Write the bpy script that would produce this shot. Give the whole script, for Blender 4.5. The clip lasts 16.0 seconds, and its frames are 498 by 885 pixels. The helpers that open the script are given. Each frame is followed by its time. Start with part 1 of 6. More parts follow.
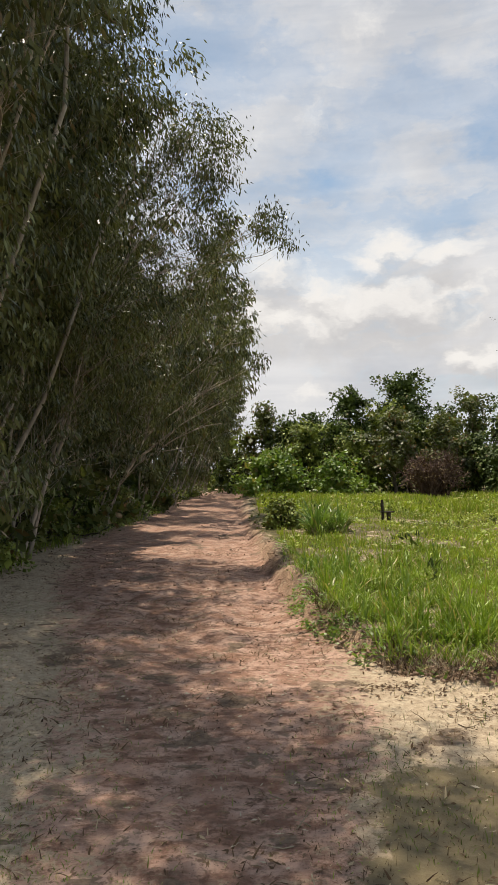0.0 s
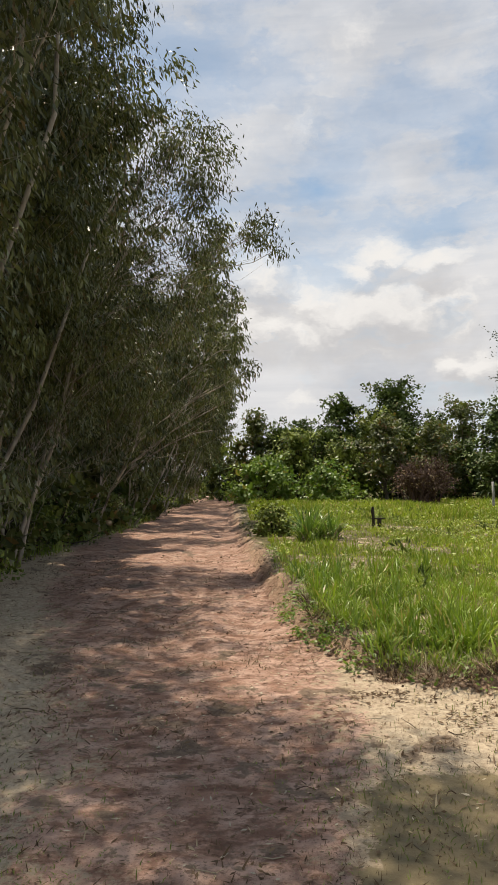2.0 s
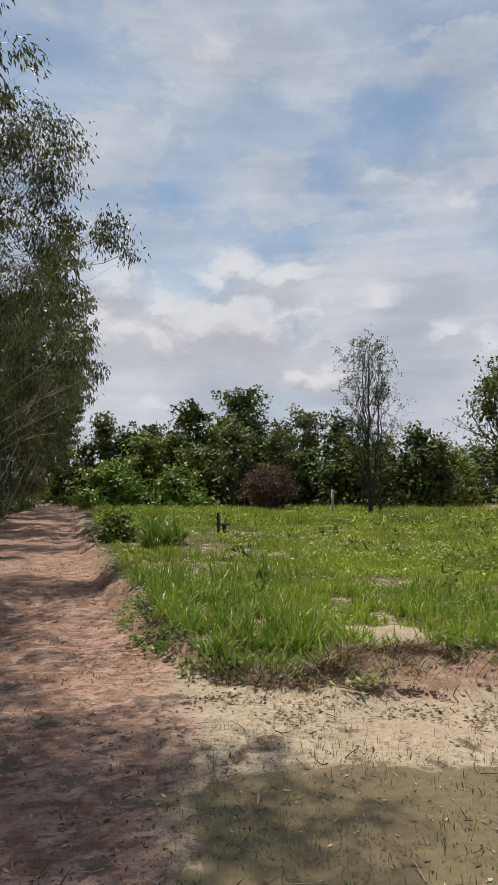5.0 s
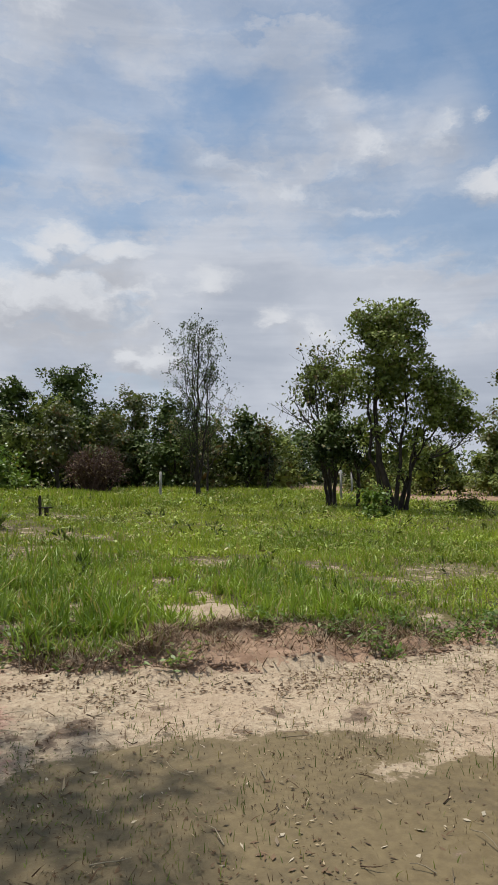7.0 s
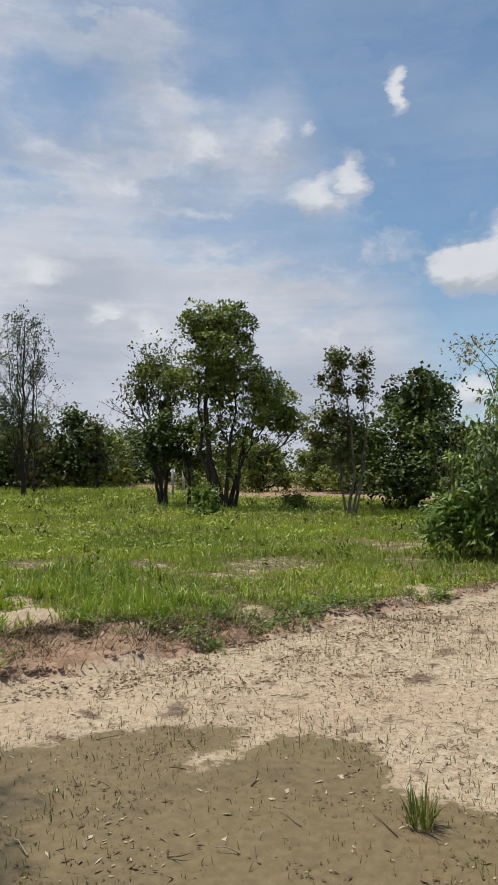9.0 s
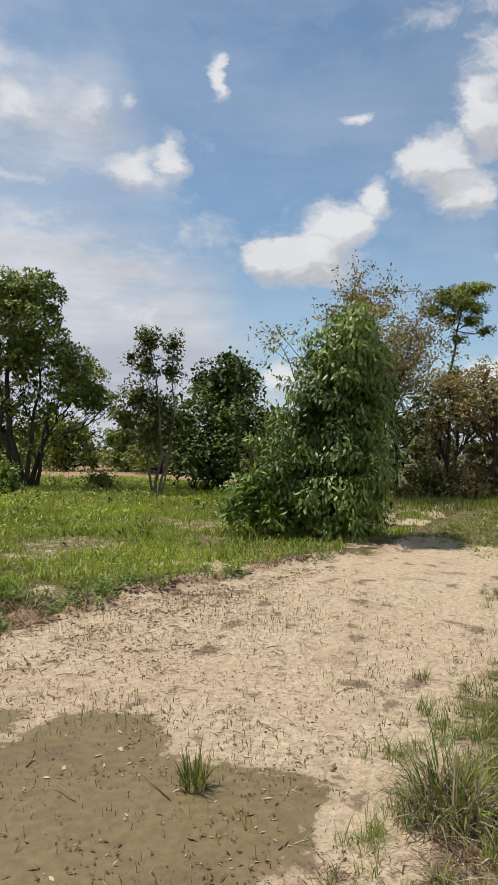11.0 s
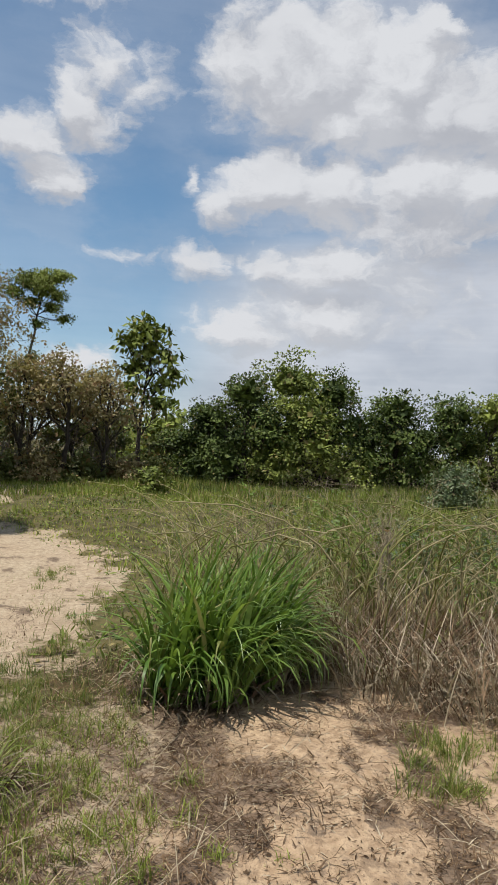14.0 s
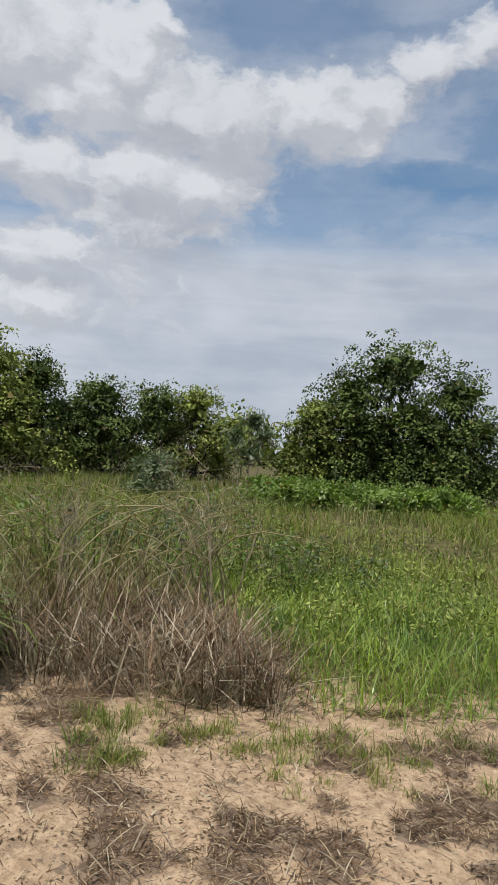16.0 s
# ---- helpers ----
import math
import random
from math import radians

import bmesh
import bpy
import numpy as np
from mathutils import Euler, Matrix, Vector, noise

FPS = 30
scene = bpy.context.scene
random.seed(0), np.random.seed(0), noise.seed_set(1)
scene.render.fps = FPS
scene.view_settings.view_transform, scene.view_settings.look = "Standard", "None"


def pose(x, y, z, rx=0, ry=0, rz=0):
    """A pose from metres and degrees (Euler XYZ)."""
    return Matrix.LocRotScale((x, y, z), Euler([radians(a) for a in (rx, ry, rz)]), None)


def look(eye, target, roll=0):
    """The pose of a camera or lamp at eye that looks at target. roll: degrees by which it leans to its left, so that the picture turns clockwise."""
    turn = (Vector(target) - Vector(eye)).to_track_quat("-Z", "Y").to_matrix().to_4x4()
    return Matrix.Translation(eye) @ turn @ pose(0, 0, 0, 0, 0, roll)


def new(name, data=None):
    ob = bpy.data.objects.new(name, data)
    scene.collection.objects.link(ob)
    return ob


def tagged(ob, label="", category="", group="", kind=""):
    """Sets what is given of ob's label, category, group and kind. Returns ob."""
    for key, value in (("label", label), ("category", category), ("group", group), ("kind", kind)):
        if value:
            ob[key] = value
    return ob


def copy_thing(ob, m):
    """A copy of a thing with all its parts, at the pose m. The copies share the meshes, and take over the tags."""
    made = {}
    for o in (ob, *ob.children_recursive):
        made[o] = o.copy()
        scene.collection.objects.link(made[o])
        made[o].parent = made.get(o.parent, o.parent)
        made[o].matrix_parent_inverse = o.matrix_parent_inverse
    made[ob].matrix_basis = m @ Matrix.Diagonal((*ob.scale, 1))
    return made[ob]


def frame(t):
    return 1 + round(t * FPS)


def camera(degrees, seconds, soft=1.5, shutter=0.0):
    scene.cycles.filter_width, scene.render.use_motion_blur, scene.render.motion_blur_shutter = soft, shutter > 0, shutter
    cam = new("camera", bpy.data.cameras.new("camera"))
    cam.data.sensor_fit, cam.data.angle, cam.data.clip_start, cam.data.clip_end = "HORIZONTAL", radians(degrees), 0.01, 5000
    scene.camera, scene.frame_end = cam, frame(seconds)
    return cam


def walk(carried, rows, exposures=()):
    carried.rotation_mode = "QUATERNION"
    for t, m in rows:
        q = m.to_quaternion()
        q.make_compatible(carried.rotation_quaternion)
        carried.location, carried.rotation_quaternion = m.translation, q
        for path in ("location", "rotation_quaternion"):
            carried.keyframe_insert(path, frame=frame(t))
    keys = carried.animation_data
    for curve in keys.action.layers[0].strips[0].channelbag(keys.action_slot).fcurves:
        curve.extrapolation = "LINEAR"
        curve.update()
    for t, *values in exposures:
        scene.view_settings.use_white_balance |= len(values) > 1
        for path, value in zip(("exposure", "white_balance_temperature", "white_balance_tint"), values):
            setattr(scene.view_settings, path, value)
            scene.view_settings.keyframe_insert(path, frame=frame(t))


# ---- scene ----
cam = camera(40.05, 16.0, 1.1)
PATH = [
    (0, (0.000, 0.000, 1.556), (0.0000, 1.9971, 1.6640), -0.57),
    (0.5, (-0.004, -0.014, 1.560), (0.0050, 1.9832, 1.6728), -0.29),
    (1, (0.006, -0.008, 1.562), (0.0244, 1.9883, 1.6838), -0.50),
    (1.5, (0.004, -0.000, 1.557), (0.0312, 1.9953, 1.6861), -0.47),
    (2, (0.008, 0.010, 1.555), (0.0347, 2.0056, 1.6832), -0.69),
    (2.5, (0.015, 0.012, 1.555), (0.0626, 2.0071, 1.6892), -0.59),
    (3, (0.024, 0.011, 1.555), (0.1238, 2.0037, 1.6941), -0.64),
    (5.5, (0.106, -0.035, 1.563), (0.6746, 1.8779, 1.6938), -0.10),
    (6, (0.132, -0.043, 1.562), (0.8232, 1.8302, 1.6695), -0.06),
    (6.5, (0.151, -0.056, 1.558), (0.9862, 1.7583, 1.6568), 0.50),
    (7, (0.163, -0.075, 1.562), (1.0843, 1.6982, 1.6509), -0.05),
    (7.5, (0.180, -0.081, 1.560), (1.1814, 1.6485, 1.6453), -0.32),
    (8, (0.201, -0.094, 1.560), (1.3021, 1.5732, 1.6453), -0.50),
    (8.5, (0.219, -0.124, 1.559), (1.4381, 1.4586, 1.6441), -0.61),
    (11, (0.298, -0.240, 1.526), (1.9768, 0.8462, 1.5538), 0.81),
    (11.5, (0.303, -0.273, 1.532), (2.0844, 0.6354, 1.5442), 1.50),
    (12, (0.295, -0.324, 1.538), (2.1569, 0.4067, 1.5651), 1.83),
    (12.5, (0.273, -0.376, 1.541), (2.2145, 0.1031, 1.5780), 2.28),
    (13, (0.265, -0.405, 1.543), (2.2396, -0.0869, 1.5778), 2.24),
    (13.5, (0.244, -0.438, 1.541), (2.2401, -0.3079, 1.5665), 2.51),
    (14, (0.222, -0.473, 1.549), (2.2217, -0.5189, 1.5696), 2.83),
    (14.5, (0.206, -0.520, 1.543), (2.1924, -0.7540, 1.5735), 3.21),
    (15, (0.189, -0.562, 1.543), (2.1423, -0.9883, 1.5801), 3.71),
    (15.5, (0.165, -0.610, 1.537), (2.0600, -1.2474, 1.5696), 3.59),
    (16, (0.155, -0.651, 1.531), (1.9622, -1.5069, 1.5628), 4.18),
]
TINT = [(0, 0.2, 6950, 10), (3, 0.14, 6850, 10), (5.5, -0.14, 6250, 10), (8.5, -0.12, 6200, 10), (11, 0.0, 6400, 10), (12.5, -0.02, 6400, 10), (14, -0.08, 6300, 10), (16, -0.12, 6200, 10)]
walk(cam, [(t, look(eye, target, roll)) for t, eye, target, roll in PATH], TINT)

# ---- light: high sun beyond the row of trees, broken cloud ----
SUN_FROM = Vector((-0.35, 0.94, 0)).normalized()
SUN_UP = 68.0
sun = new("sun", bpy.data.lights.new("sun", "SUN"))
sun.data.energy, sun.data.angle, sun.data.color = 4.9, radians(0.55), (1.0, 0.93, 0.82)
e = radians(SUN_UP)
sun.matrix_world = look((0, 0, 60), Vector((0, 0, 60)) - Vector((SUN_FROM.x * math.cos(e), SUN_FROM.y * math.cos(e), math.sin(e))))


class Nodes:
    """A short way to write node trees."""

    def __init__(self, tree):
        self.t = tree
        tree.nodes.clear()

    def add(self, kind, **values):
        n = self.t.nodes.new(kind)
        for k, v in values.items():
            setattr(n, k, v)
        return n

    def link(self, a, b):
        self.t.links.new(a, b)

    def put(self, value, socket):
        if isinstance(value, bpy.types.NodeSocket):
            self.t.links.new(value, socket)
        else:
            socket.default_value = value

    def math(self, op, a, b=0.0, c=0.0, clamp=False):
        n = self.add("ShaderNodeMath", operation=op, use_clamp=clamp)
        for v, s in zip((a, b, c), n.inputs):
            self.put(v, s)
        return n.outputs[0]

    def vec(self, op, a, b=(0, 0, 0)):
        n = self.add("ShaderNodeVectorMath", operation=op)
        self.put(a, n.inputs[0])
        self.put(b, n.inputs[1])
        return n.outputs["Value"] if op in ("LENGTH", "DOT_PRODUCT", "DISTANCE") else n.outputs["Vector"]

    def noise(self, vector, scale, detail=4.0, rough=0.55, distortion=0.0):
        n = self.add("ShaderNodeTexNoise")
        self.put(vector, n.inputs["Vector"])
        for k, v in (("Scale", scale), ("Detail", detail), ("Roughness", rough), ("Distortion", distortion)):
            n.inputs[k].default_value = v
        return n.outputs["Fac"]

    def smooth(self, x, lo, hi, a=0.0, b=1.0):
        n = self.add("ShaderNodeMapRange", interpolation_type="SMOOTHSTEP")
        for v, s in zip((x, lo, hi, a, b), n.inputs):
            self.put(v, s)
        return n.outputs[0]

    def mix(self, fac, a, b, blend="MIX"):
        n = self.add("ShaderNodeMix", data_type="RGBA", blend_type=blend)
        self.put(fac, n.inputs[0])
        for v, s in ((a, n.inputs[6]), (b, n.inputs[7])):
            self.put((*v, 1) if isinstance(v, tuple) and len(v) == 3 else v, s)
        return n.outputs[2]


# Clouds by azimuth (to the east of the road's line) and height, both in degrees, with their half-widths and thickness.
CLOUDS_ROAD = [(12.5, 18.7, 3.8, 1.8, 1.20), (16.1, 17.7, 3.2, 1.8, 1.10), (10.2, 17.5, 3.2, 1.8, 1.00), (6.3, 15.4, 5.6, 2.4, 1.00), (2.0, 17.1, 3.8, 3.3, 1.00), (12.9, 14.2, 9.3, 4.6, 1.20), (19.4, 9.1, 3.7, 2.7, 1.10), (6.3, 12.5, 6.8, 3.6, 0.95), (8.5, 29.7, 9.7, 5.5, 0.45), (10.5, 33.6, 5.1, 3.1, 0.50),
    (1.2, 26.9, 6.1, 7.3, 0.45), (10.5, 13.7, 12.5, 4.4, 1.10), (24.1, 15.8, 2.6, 1.5, 0.75), (29.7, 12.7, 1.5, 1.2, 0.80), (32.5, 11.5, 2.4, 1.5, 0.80), (17.4, 9.9, 2.8, 2.2, 1.00), (5.8, 7.3, 3.7, 1.5, 0.70), (6.4, 28.1, 5.5, 3.6, 0.55), (1.7, 12.9, 7.4, 3.6, 1.00), (16.4, 13.1, 5.6, 3.1, 0.85)]
CLOUDS_FIELD = [(36.8, 23.8, 12.3, 5.2, 0.50), (22.2, 25.3, 5.9, 1.1, 0.50), (27.9, 23.9, 5.1, 1.2, 0.60), (34.4, 22.2, 7.0, 1.8, 0.60), (37.2, 25.9, 4.0, 2.1, 0.60), (35.0, 29.1, 2.8, 2.4, 0.50), (33.5, 26.6, 2.4, 3.0, 0.55), (38.3, 25.4, 3.2, 2.9, 0.80), (43.6, 26.1, 2.5, 2.5, 0.80), (47.3, 21.8, 3.0, 2.4, 0.95), (49.7, 23.3, 1.4, 2.2, 0.85),
    (46.5, 26.9, 1.5, 1.2, 0.50), (24.1, 25.0, 5.2, 1.1, 0.60), (31.1, 22.5, 5.1, 1.5, 0.65), (37.3, 21.1, 5.1, 1.4, 0.65), (54.2, 29.1, 0.8, 1.6, 0.75), (25.0, 16.3, 2.5, 1.1, 0.60), (29.6, 13.1, 2.1, 1.1, 0.70), (32.4, 11.1, 2.8, 1.5, 0.80), (47.2, 16.7, 12.4, 2.6, 0.50)]
CLOUDS_BUSH = [(61.6, 15.8, 4.4, 2.0, 1.15), (58.2, 15.8, 1.9, 1.9, 1.05), (64.4, 18.1, 2.9, 2.1, 1.05), (67.4, 19.9, 1.4, 1.6, 1.00), (65.9, 26.2, 1.7, 0.5, 0.55), (72.3, 22.9, 3.1, 2.0, 1.00), (75.8, 25.4, 2.4, 2.6, 1.05), (74.7, 20.1, 3.0, 2.1, 1.00), (76.1, 29.1, 2.2, 2.1, 0.50), (71.5, 32.0, 2.8, 0.9, 0.40),
    (59.6, 6.0, 1.9, 1.8, 1.05), (76.2, 6.3, 2.9, 1.8, 0.80), (42.0, 16.8, 9.9, 4.3, 0.50), (48.0, 11.0, 9.6, 2.4, 0.50), (77.9, 24.1, 3.9, 2.4, 0.75), (77.7, 28.7, 3.2, 2.3, 0.60), (77.0, 32.9, 3.4, 1.2, 0.45), (81.3, 27.6, 3.2, 2.8, 0.40), (77.7, 7.0, 2.4, 0.9, 0.80), (79.7, 15.5, 4.4, 0.8, 0.50)]
CLOUDS_EAST = [(100.0, 14.9, 12.3, 7.1, 0.50), (93.6, 11.2, 7.1, 4.3, 0.50), (89.1, 29.8, 3.5, 4.7, 0.80), (93.7, 29.2, 6.0, 5.0, 1.10), (97.7, 29.2, 4.9, 5.2, 1.10), (97.8, 25.7, 4.2, 2.4, 1.10), (92.2, 21.4, 5.1, 2.6, 1.15), (97.2, 20.7, 5.1, 2.8, 1.15), (87.9, 19.8, 2.5, 1.9, 0.90), (85.0, 21.0, 0.7, 1.6, 0.60), (86.9, 15.0, 3.2, 1.6, 0.80), (92.5, 14.8, 3.9, 1.8, 0.85),
    (98.2, 15.1, 3.9, 2.4, 0.85), (90.3, 9.9, 4.8, 2.4, 0.85), (97.1, 10.8, 5.8, 2.8, 0.85), (102.6, 28.7, 5.9, 4.5, 1.15), (105.2, 31.9, 2.7, 1.8, 0.90), (109.2, 25.9, 5.8, 3.8, 1.10), (104.9, 21.3, 6.1, 3.3, 1.00), (97.3, 15.5, 5.4, 1.9, 0.80)]
CLOUDS_SOUTH = [(105.0, 18.2, 10.5, 3.0, 0.75), (94.7, 28.7, 5.9, 4.3, 1.15), (101.0, 27.0, 5.3, 4.3, 1.15), (105.7, 26.2, 5.3, 3.8, 1.15), (111.4, 25.7, 5.8, 4.3, 1.15), (119.0, 26.9, 5.8, 3.6, 1.10), (123.1, 27.7, 4.3, 2.8, 1.00), (128.0, 30.2, 3.8, 2.1, 0.85), (132.4, 31.0, 3.3, 2.4, 0.70), (110.0, 20.7, 5.6, 2.8, 1.00), (122.9, 24.9, 3.1, 1.7, 0.80),
    (96.8, 14.3, 4.4, 1.9, 0.80)]
CLOUDS_BEHIND = [(150, 24, 16, 7, 0.8), (180, 20, 18, 8, 0.7), (-40, 22, 20, 9, 0.7), (-90, 18, 20, 8, 0.6)]
# Blue gaps, in the same way.
GAPS = [(25.1, 29.1, 6.0, 2.6, 0.70), (40.0, 32.0, 5.0, 5.2, 0.90), (22.2, 22.8, 3.1, 0.9, 0.40), (7.0, 23.7, 3.1, 1.0, 0.45), (20.3, 25.8, 3.2, 3.8, 0.40), (116.5, 32.5, 9.5, 2.3, 1.00), (130.4, 22.2, 6.6, 1.4, 1.10), (134.1, 25.1, 3.7, 3.3, 0.70), (87.7, 23.4, 3.6, 1.2, 0.60), (94.8, 17.3, 3.0, 0.9, 0.50),
    (81.1, 20.0, 4.5, 4.3, 0.80), (78.7, 18.1, 3.5, 2.8, 0.70)]
world = bpy.data.worlds.new("sky")
world.use_nodes = True
scene.world = world
w = Nodes(world.node_tree)
sky = w.add("ShaderNodeTexSky", sky_type="NISHITA")
sky.sun_disc, sky.sun_elevation, sky.sun_rotation = False, e, math.atan2(SUN_FROM.x, SUN_FROM.y)
sky.altitude, sky.air_density, sky.dust_density, sky.ozone_density = 100, 1.0, 0.25, 1.0
ray_dir = w.vec("NORMALIZE", w.add("ShaderNodeTexCoord").outputs["Generated"])
sep = w.add("ShaderNodeSeparateXYZ")
w.link(ray_dir, sep.inputs[0])
az = w.math("MULTIPLY", w.math("ARCTAN2", sep.outputs[0], sep.outputs[1]), 57.2958)
el = w.math("MULTIPLY", w.math("ARCSINE", sep.outputs[2]), 57.2958)
comb = w.add("ShaderNodeCombineXYZ")
w.link(az, comb.inputs[0])
w.link(el, comb.inputs[1])
flat = w.vec("MULTIPLY", comb.outputs[0], (0.55, 1.0, 1.0))
warp = w.add("ShaderNodeTexNoise")
w.link(flat, warp.inputs["Vector"])
for k, v in (("Scale", 0.30), ("Detail", 6.0), ("Roughness", 0.62)):
    warp.inputs[k].default_value = v
moved = w.vec("ADD", comb.outputs[0], w.vec("MULTIPLY", w.vec("SUBTRACT", warp.outputs["Color"], (0.5, 0.5, 0.5)), (5.5, 4.0, 0)))


def depth_in(at, spots, best=None):
    """How deep within a set of soft ellipses a direction lies."""
    for a, b, ra, rb, thick in spots:
        d = w.vec("LENGTH", w.vec("MULTIPLY", w.vec("SUBTRACT", at, (a, b, 0)), (1 / ra, 1 / rb, 0)))
        d = w.math("MULTIPLY", w.math("SUBTRACT", 1.3, d), thick)
        best = d if best is None else w.math("SMOOTH_MAX", best, d, 0.2)
    return best


def cloud_body(at):
    best = None
    for spots in (CLOUDS_ROAD, CLOUDS_FIELD, CLOUDS_BUSH, CLOUDS_EAST, CLOUDS_SOUTH, CLOUDS_BEHIND):
        best = depth_in(at, spots, best)
    billow = w.noise(w.vec("MULTIPLY", at, (0.75, 1.0, 1.0)), 0.52, 6, 0.62)
    return w.math("ADD", best, w.math("MULTIPLY", w.math("SUBTRACT", billow, 0.5), 1.25))


gap = w.smooth(w.math("ADD", depth_in(moved, GAPS), w.math("MULTIPLY", w.math("SUBTRACT", warp.outputs["Fac"], 0.5), 0.9)), 0.0, 0.8)
body = w.math("SUBTRACT", cloud_body(moved), w.math("MULTIPLY", gap, 0.7))
above = cloud_body(w.vec("ADD", moved, (-0.5, 1.7, 0)))
thin = w.noise(w.vec("MULTIPLY", w.vec("ADD", comb.outputs[0], w.vec("MULTIPLY", warp.outputs["Color"], (10, 9, 0))), (0.045, 0.15, 1.0)), 1.0, 5, 0.55, 0.5)
high = w.smooth(el, 33.0, 50.0, 1.0, 0.6)
west = w.smooth(w.math("MULTIPLY_ADD", el, 0.6, az), 57.0, 69.0, 1.0, 0.0)
cover = w.math("MULTIPLY", w.smooth(body, w.math("MULTIPLY_ADD", west, -0.08, -0.22), w.math("MULTIPLY_ADD", west, 0.55, 0.80)), high)
east = w.smooth(az, 76.0, 96.0, 0.0, 0.66)
veil = w.math("MULTIPLY", w.math("ADD", w.smooth(thin, 0.30, 0.62, 0.45, 0.95), w.smooth(el, 9.0, 20.0, 0.4, 0.0), clamp=True), w.math("MULTIPLY", w.math("MAXIMUM", w.math("MAXIMUM", west, east), 0.30), high))
veil = w.math("MULTIPLY", veil, w.math("SUBTRACT", 1.0, w.math("MULTIPLY", gap, 0.6)))
haze = w.smooth(el, 0.0, 15.0, 0.75, 0.0)
layer = w.math("MULTIPLY", w.smooth(el, 15.0, 20.0, 0.95, 0.0), w.smooth(w.math("MULTIPLY_ADD", el, -0.55, az), 71.0, 88.0))
soft = w.math("MAXIMUM", w.math("MAXIMUM", layer, veil), haze)
rim = w.smooth(w.math("SUBTRACT", body, above), -0.35, 0.55)
shade = w.noise(w.vec("ADD", flat, (3.1, 1.3, 5.0)), 0.16, 5, 0.55)
streak = w.noise(w.vec("MULTIPLY", comb.outputs[0], (0.05, 0.5, 1.0)), 1.0, 4, 0.6, 0.4)
lit = w.math("MULTIPLY_ADD", rim, 0.80, w.smooth(shade, 0.30, 0.70, 0.0, 0.36), clamp=True)
puff = w.mix(lit, (0.61, 0.62, 0.66), (0.96, 0.96, 0.97))
film_colour = w.mix(w.math("MULTIPLY_ADD", w.smooth(streak, 0.35, 0.65), 0.35, w.smooth(shade, 0.32, 0.66, 0, 0.65)), (0.58, 0.62, 0.70), (0.84, 0.86, 0.91))
cloud_colour = w.mix(w.smooth(cover, 0.25, 0.95), film_colour, puff)
cover = w.math("MAXIMUM", cover, soft)
bg_sky, bg_cloud = w.add("ShaderNodeBackground"), w.add("ShaderNodeBackground")
w.link(w.mix(1.0, sky.outputs[0], (0.80, 1.05, 1.08), "MULTIPLY"), bg_sky.inputs["Color"])
bg_sky.inputs["Strength"].default_value = 0.105
w.link(cloud_colour, bg_cloud.inputs["Color"])
bg_cloud.inputs["Strength"].default_value = 0.80
both = w.add("ShaderNodeMixShader")
w.link(cover, both.inputs[0])
w.link(bg_sky.outputs[0], both.inputs[1])
w.link(bg_cloud.outputs[0], both.inputs[2])
w.link(both.outputs[0], w.add("ShaderNodeOutputWorld").inputs[0])


# ---- materials ----
def material(name):
    m = bpy.data.materials.new(name)
    m.use_nodes = True
    return m, Nodes(m.node_tree)


def leaf_material(name, dark, light, dry, dry_share=0.1, through_light=0.3, rough=0.5, sheen=0.35, patch=0.25):
    """Leaves: two greens and a share of faded ones, each leaf its own, in drifts over the crown; light passes through."""
    m, n = material(name)
    rnd = n.add("ShaderNodeNewGeometry").outputs["Random Per Island"]
    place = n.add("ShaderNodeTexCoord").outputs["Object"]
    drift = n.noise(place, patch / 0.25 * 0.6, 3)
    mixf = n.math("ADD", n.math("MULTIPLY", n.math("MULTIPLY", rnd, rnd), 0.42), n.smooth(drift, 0.35, 0.65, 0.0, 0.55), clamp=True)
    col = n.mix(mixf, dark, light)
    odd = n.math("FRACT", n.math("MULTIPLY", rnd, 37.7))
    col = n.mix(n.smooth(odd, 1 - dry_share - 0.02, 1 - dry_share + 0.02), col, dry)
    p = n.add("ShaderNodeBsdfPrincipled")
    n.link(col, p.inputs["Base Color"])
    p.inputs["Roughness"].default_value = rough
    p.inputs["Specular IOR Level"].default_value = sheen
    tr = n.add("ShaderNodeBsdfTranslucent")
    n.link(n.mix(1.0, col, (1.25, 1.3, 0.75), "MULTIPLY"), tr.inputs["Color"])
    mx = n.add("ShaderNodeMixShader")
    mx.inputs[0].default_value = through_light
    n.link(p.outputs[0], mx.inputs[1])
    n.link(tr.outputs[0], mx.inputs[2])
    n.link(mx.outputs[0], n.add("ShaderNodeOutputMaterial").inputs[0])
    return m


def bark_material(name, dark, light, scale=6.0):
    m, n = material(name)
    place = n.add("ShaderNodeTexCoord").outputs["Object"]
    grain = n.noise(n.vec("MULTIPLY", place, (1, 1, 0.22)), scale * 3, 5, 0.65)
    blotch = n.noise(place, scale * 0.35, 3)
    f = n.math("ADD", n.math("MULTIPLY", n.smooth(grain, 0.3, 0.7), 0.6), n.smooth(blotch, 0.4, 0.65, 0, 0.4))
    p = n.add("ShaderNodeBsdfPrincipled")
    n.link(n.mix(f, dark, light), p.inputs["Base Color"])
    p.inputs["Roughness"].default_value = 0.9
    b = n.add("ShaderNodeBump")
    b.inputs["Strength"].default_value, b.inputs["Distance"].default_value = 0.5, 0.02
    n.link(grain, b.inputs["Height"])
    n.link(b.outputs[0], p.inputs["Normal"])
    n.link(p.outputs[0], n.add("ShaderNodeOutputMaterial").inputs[0])
    return m


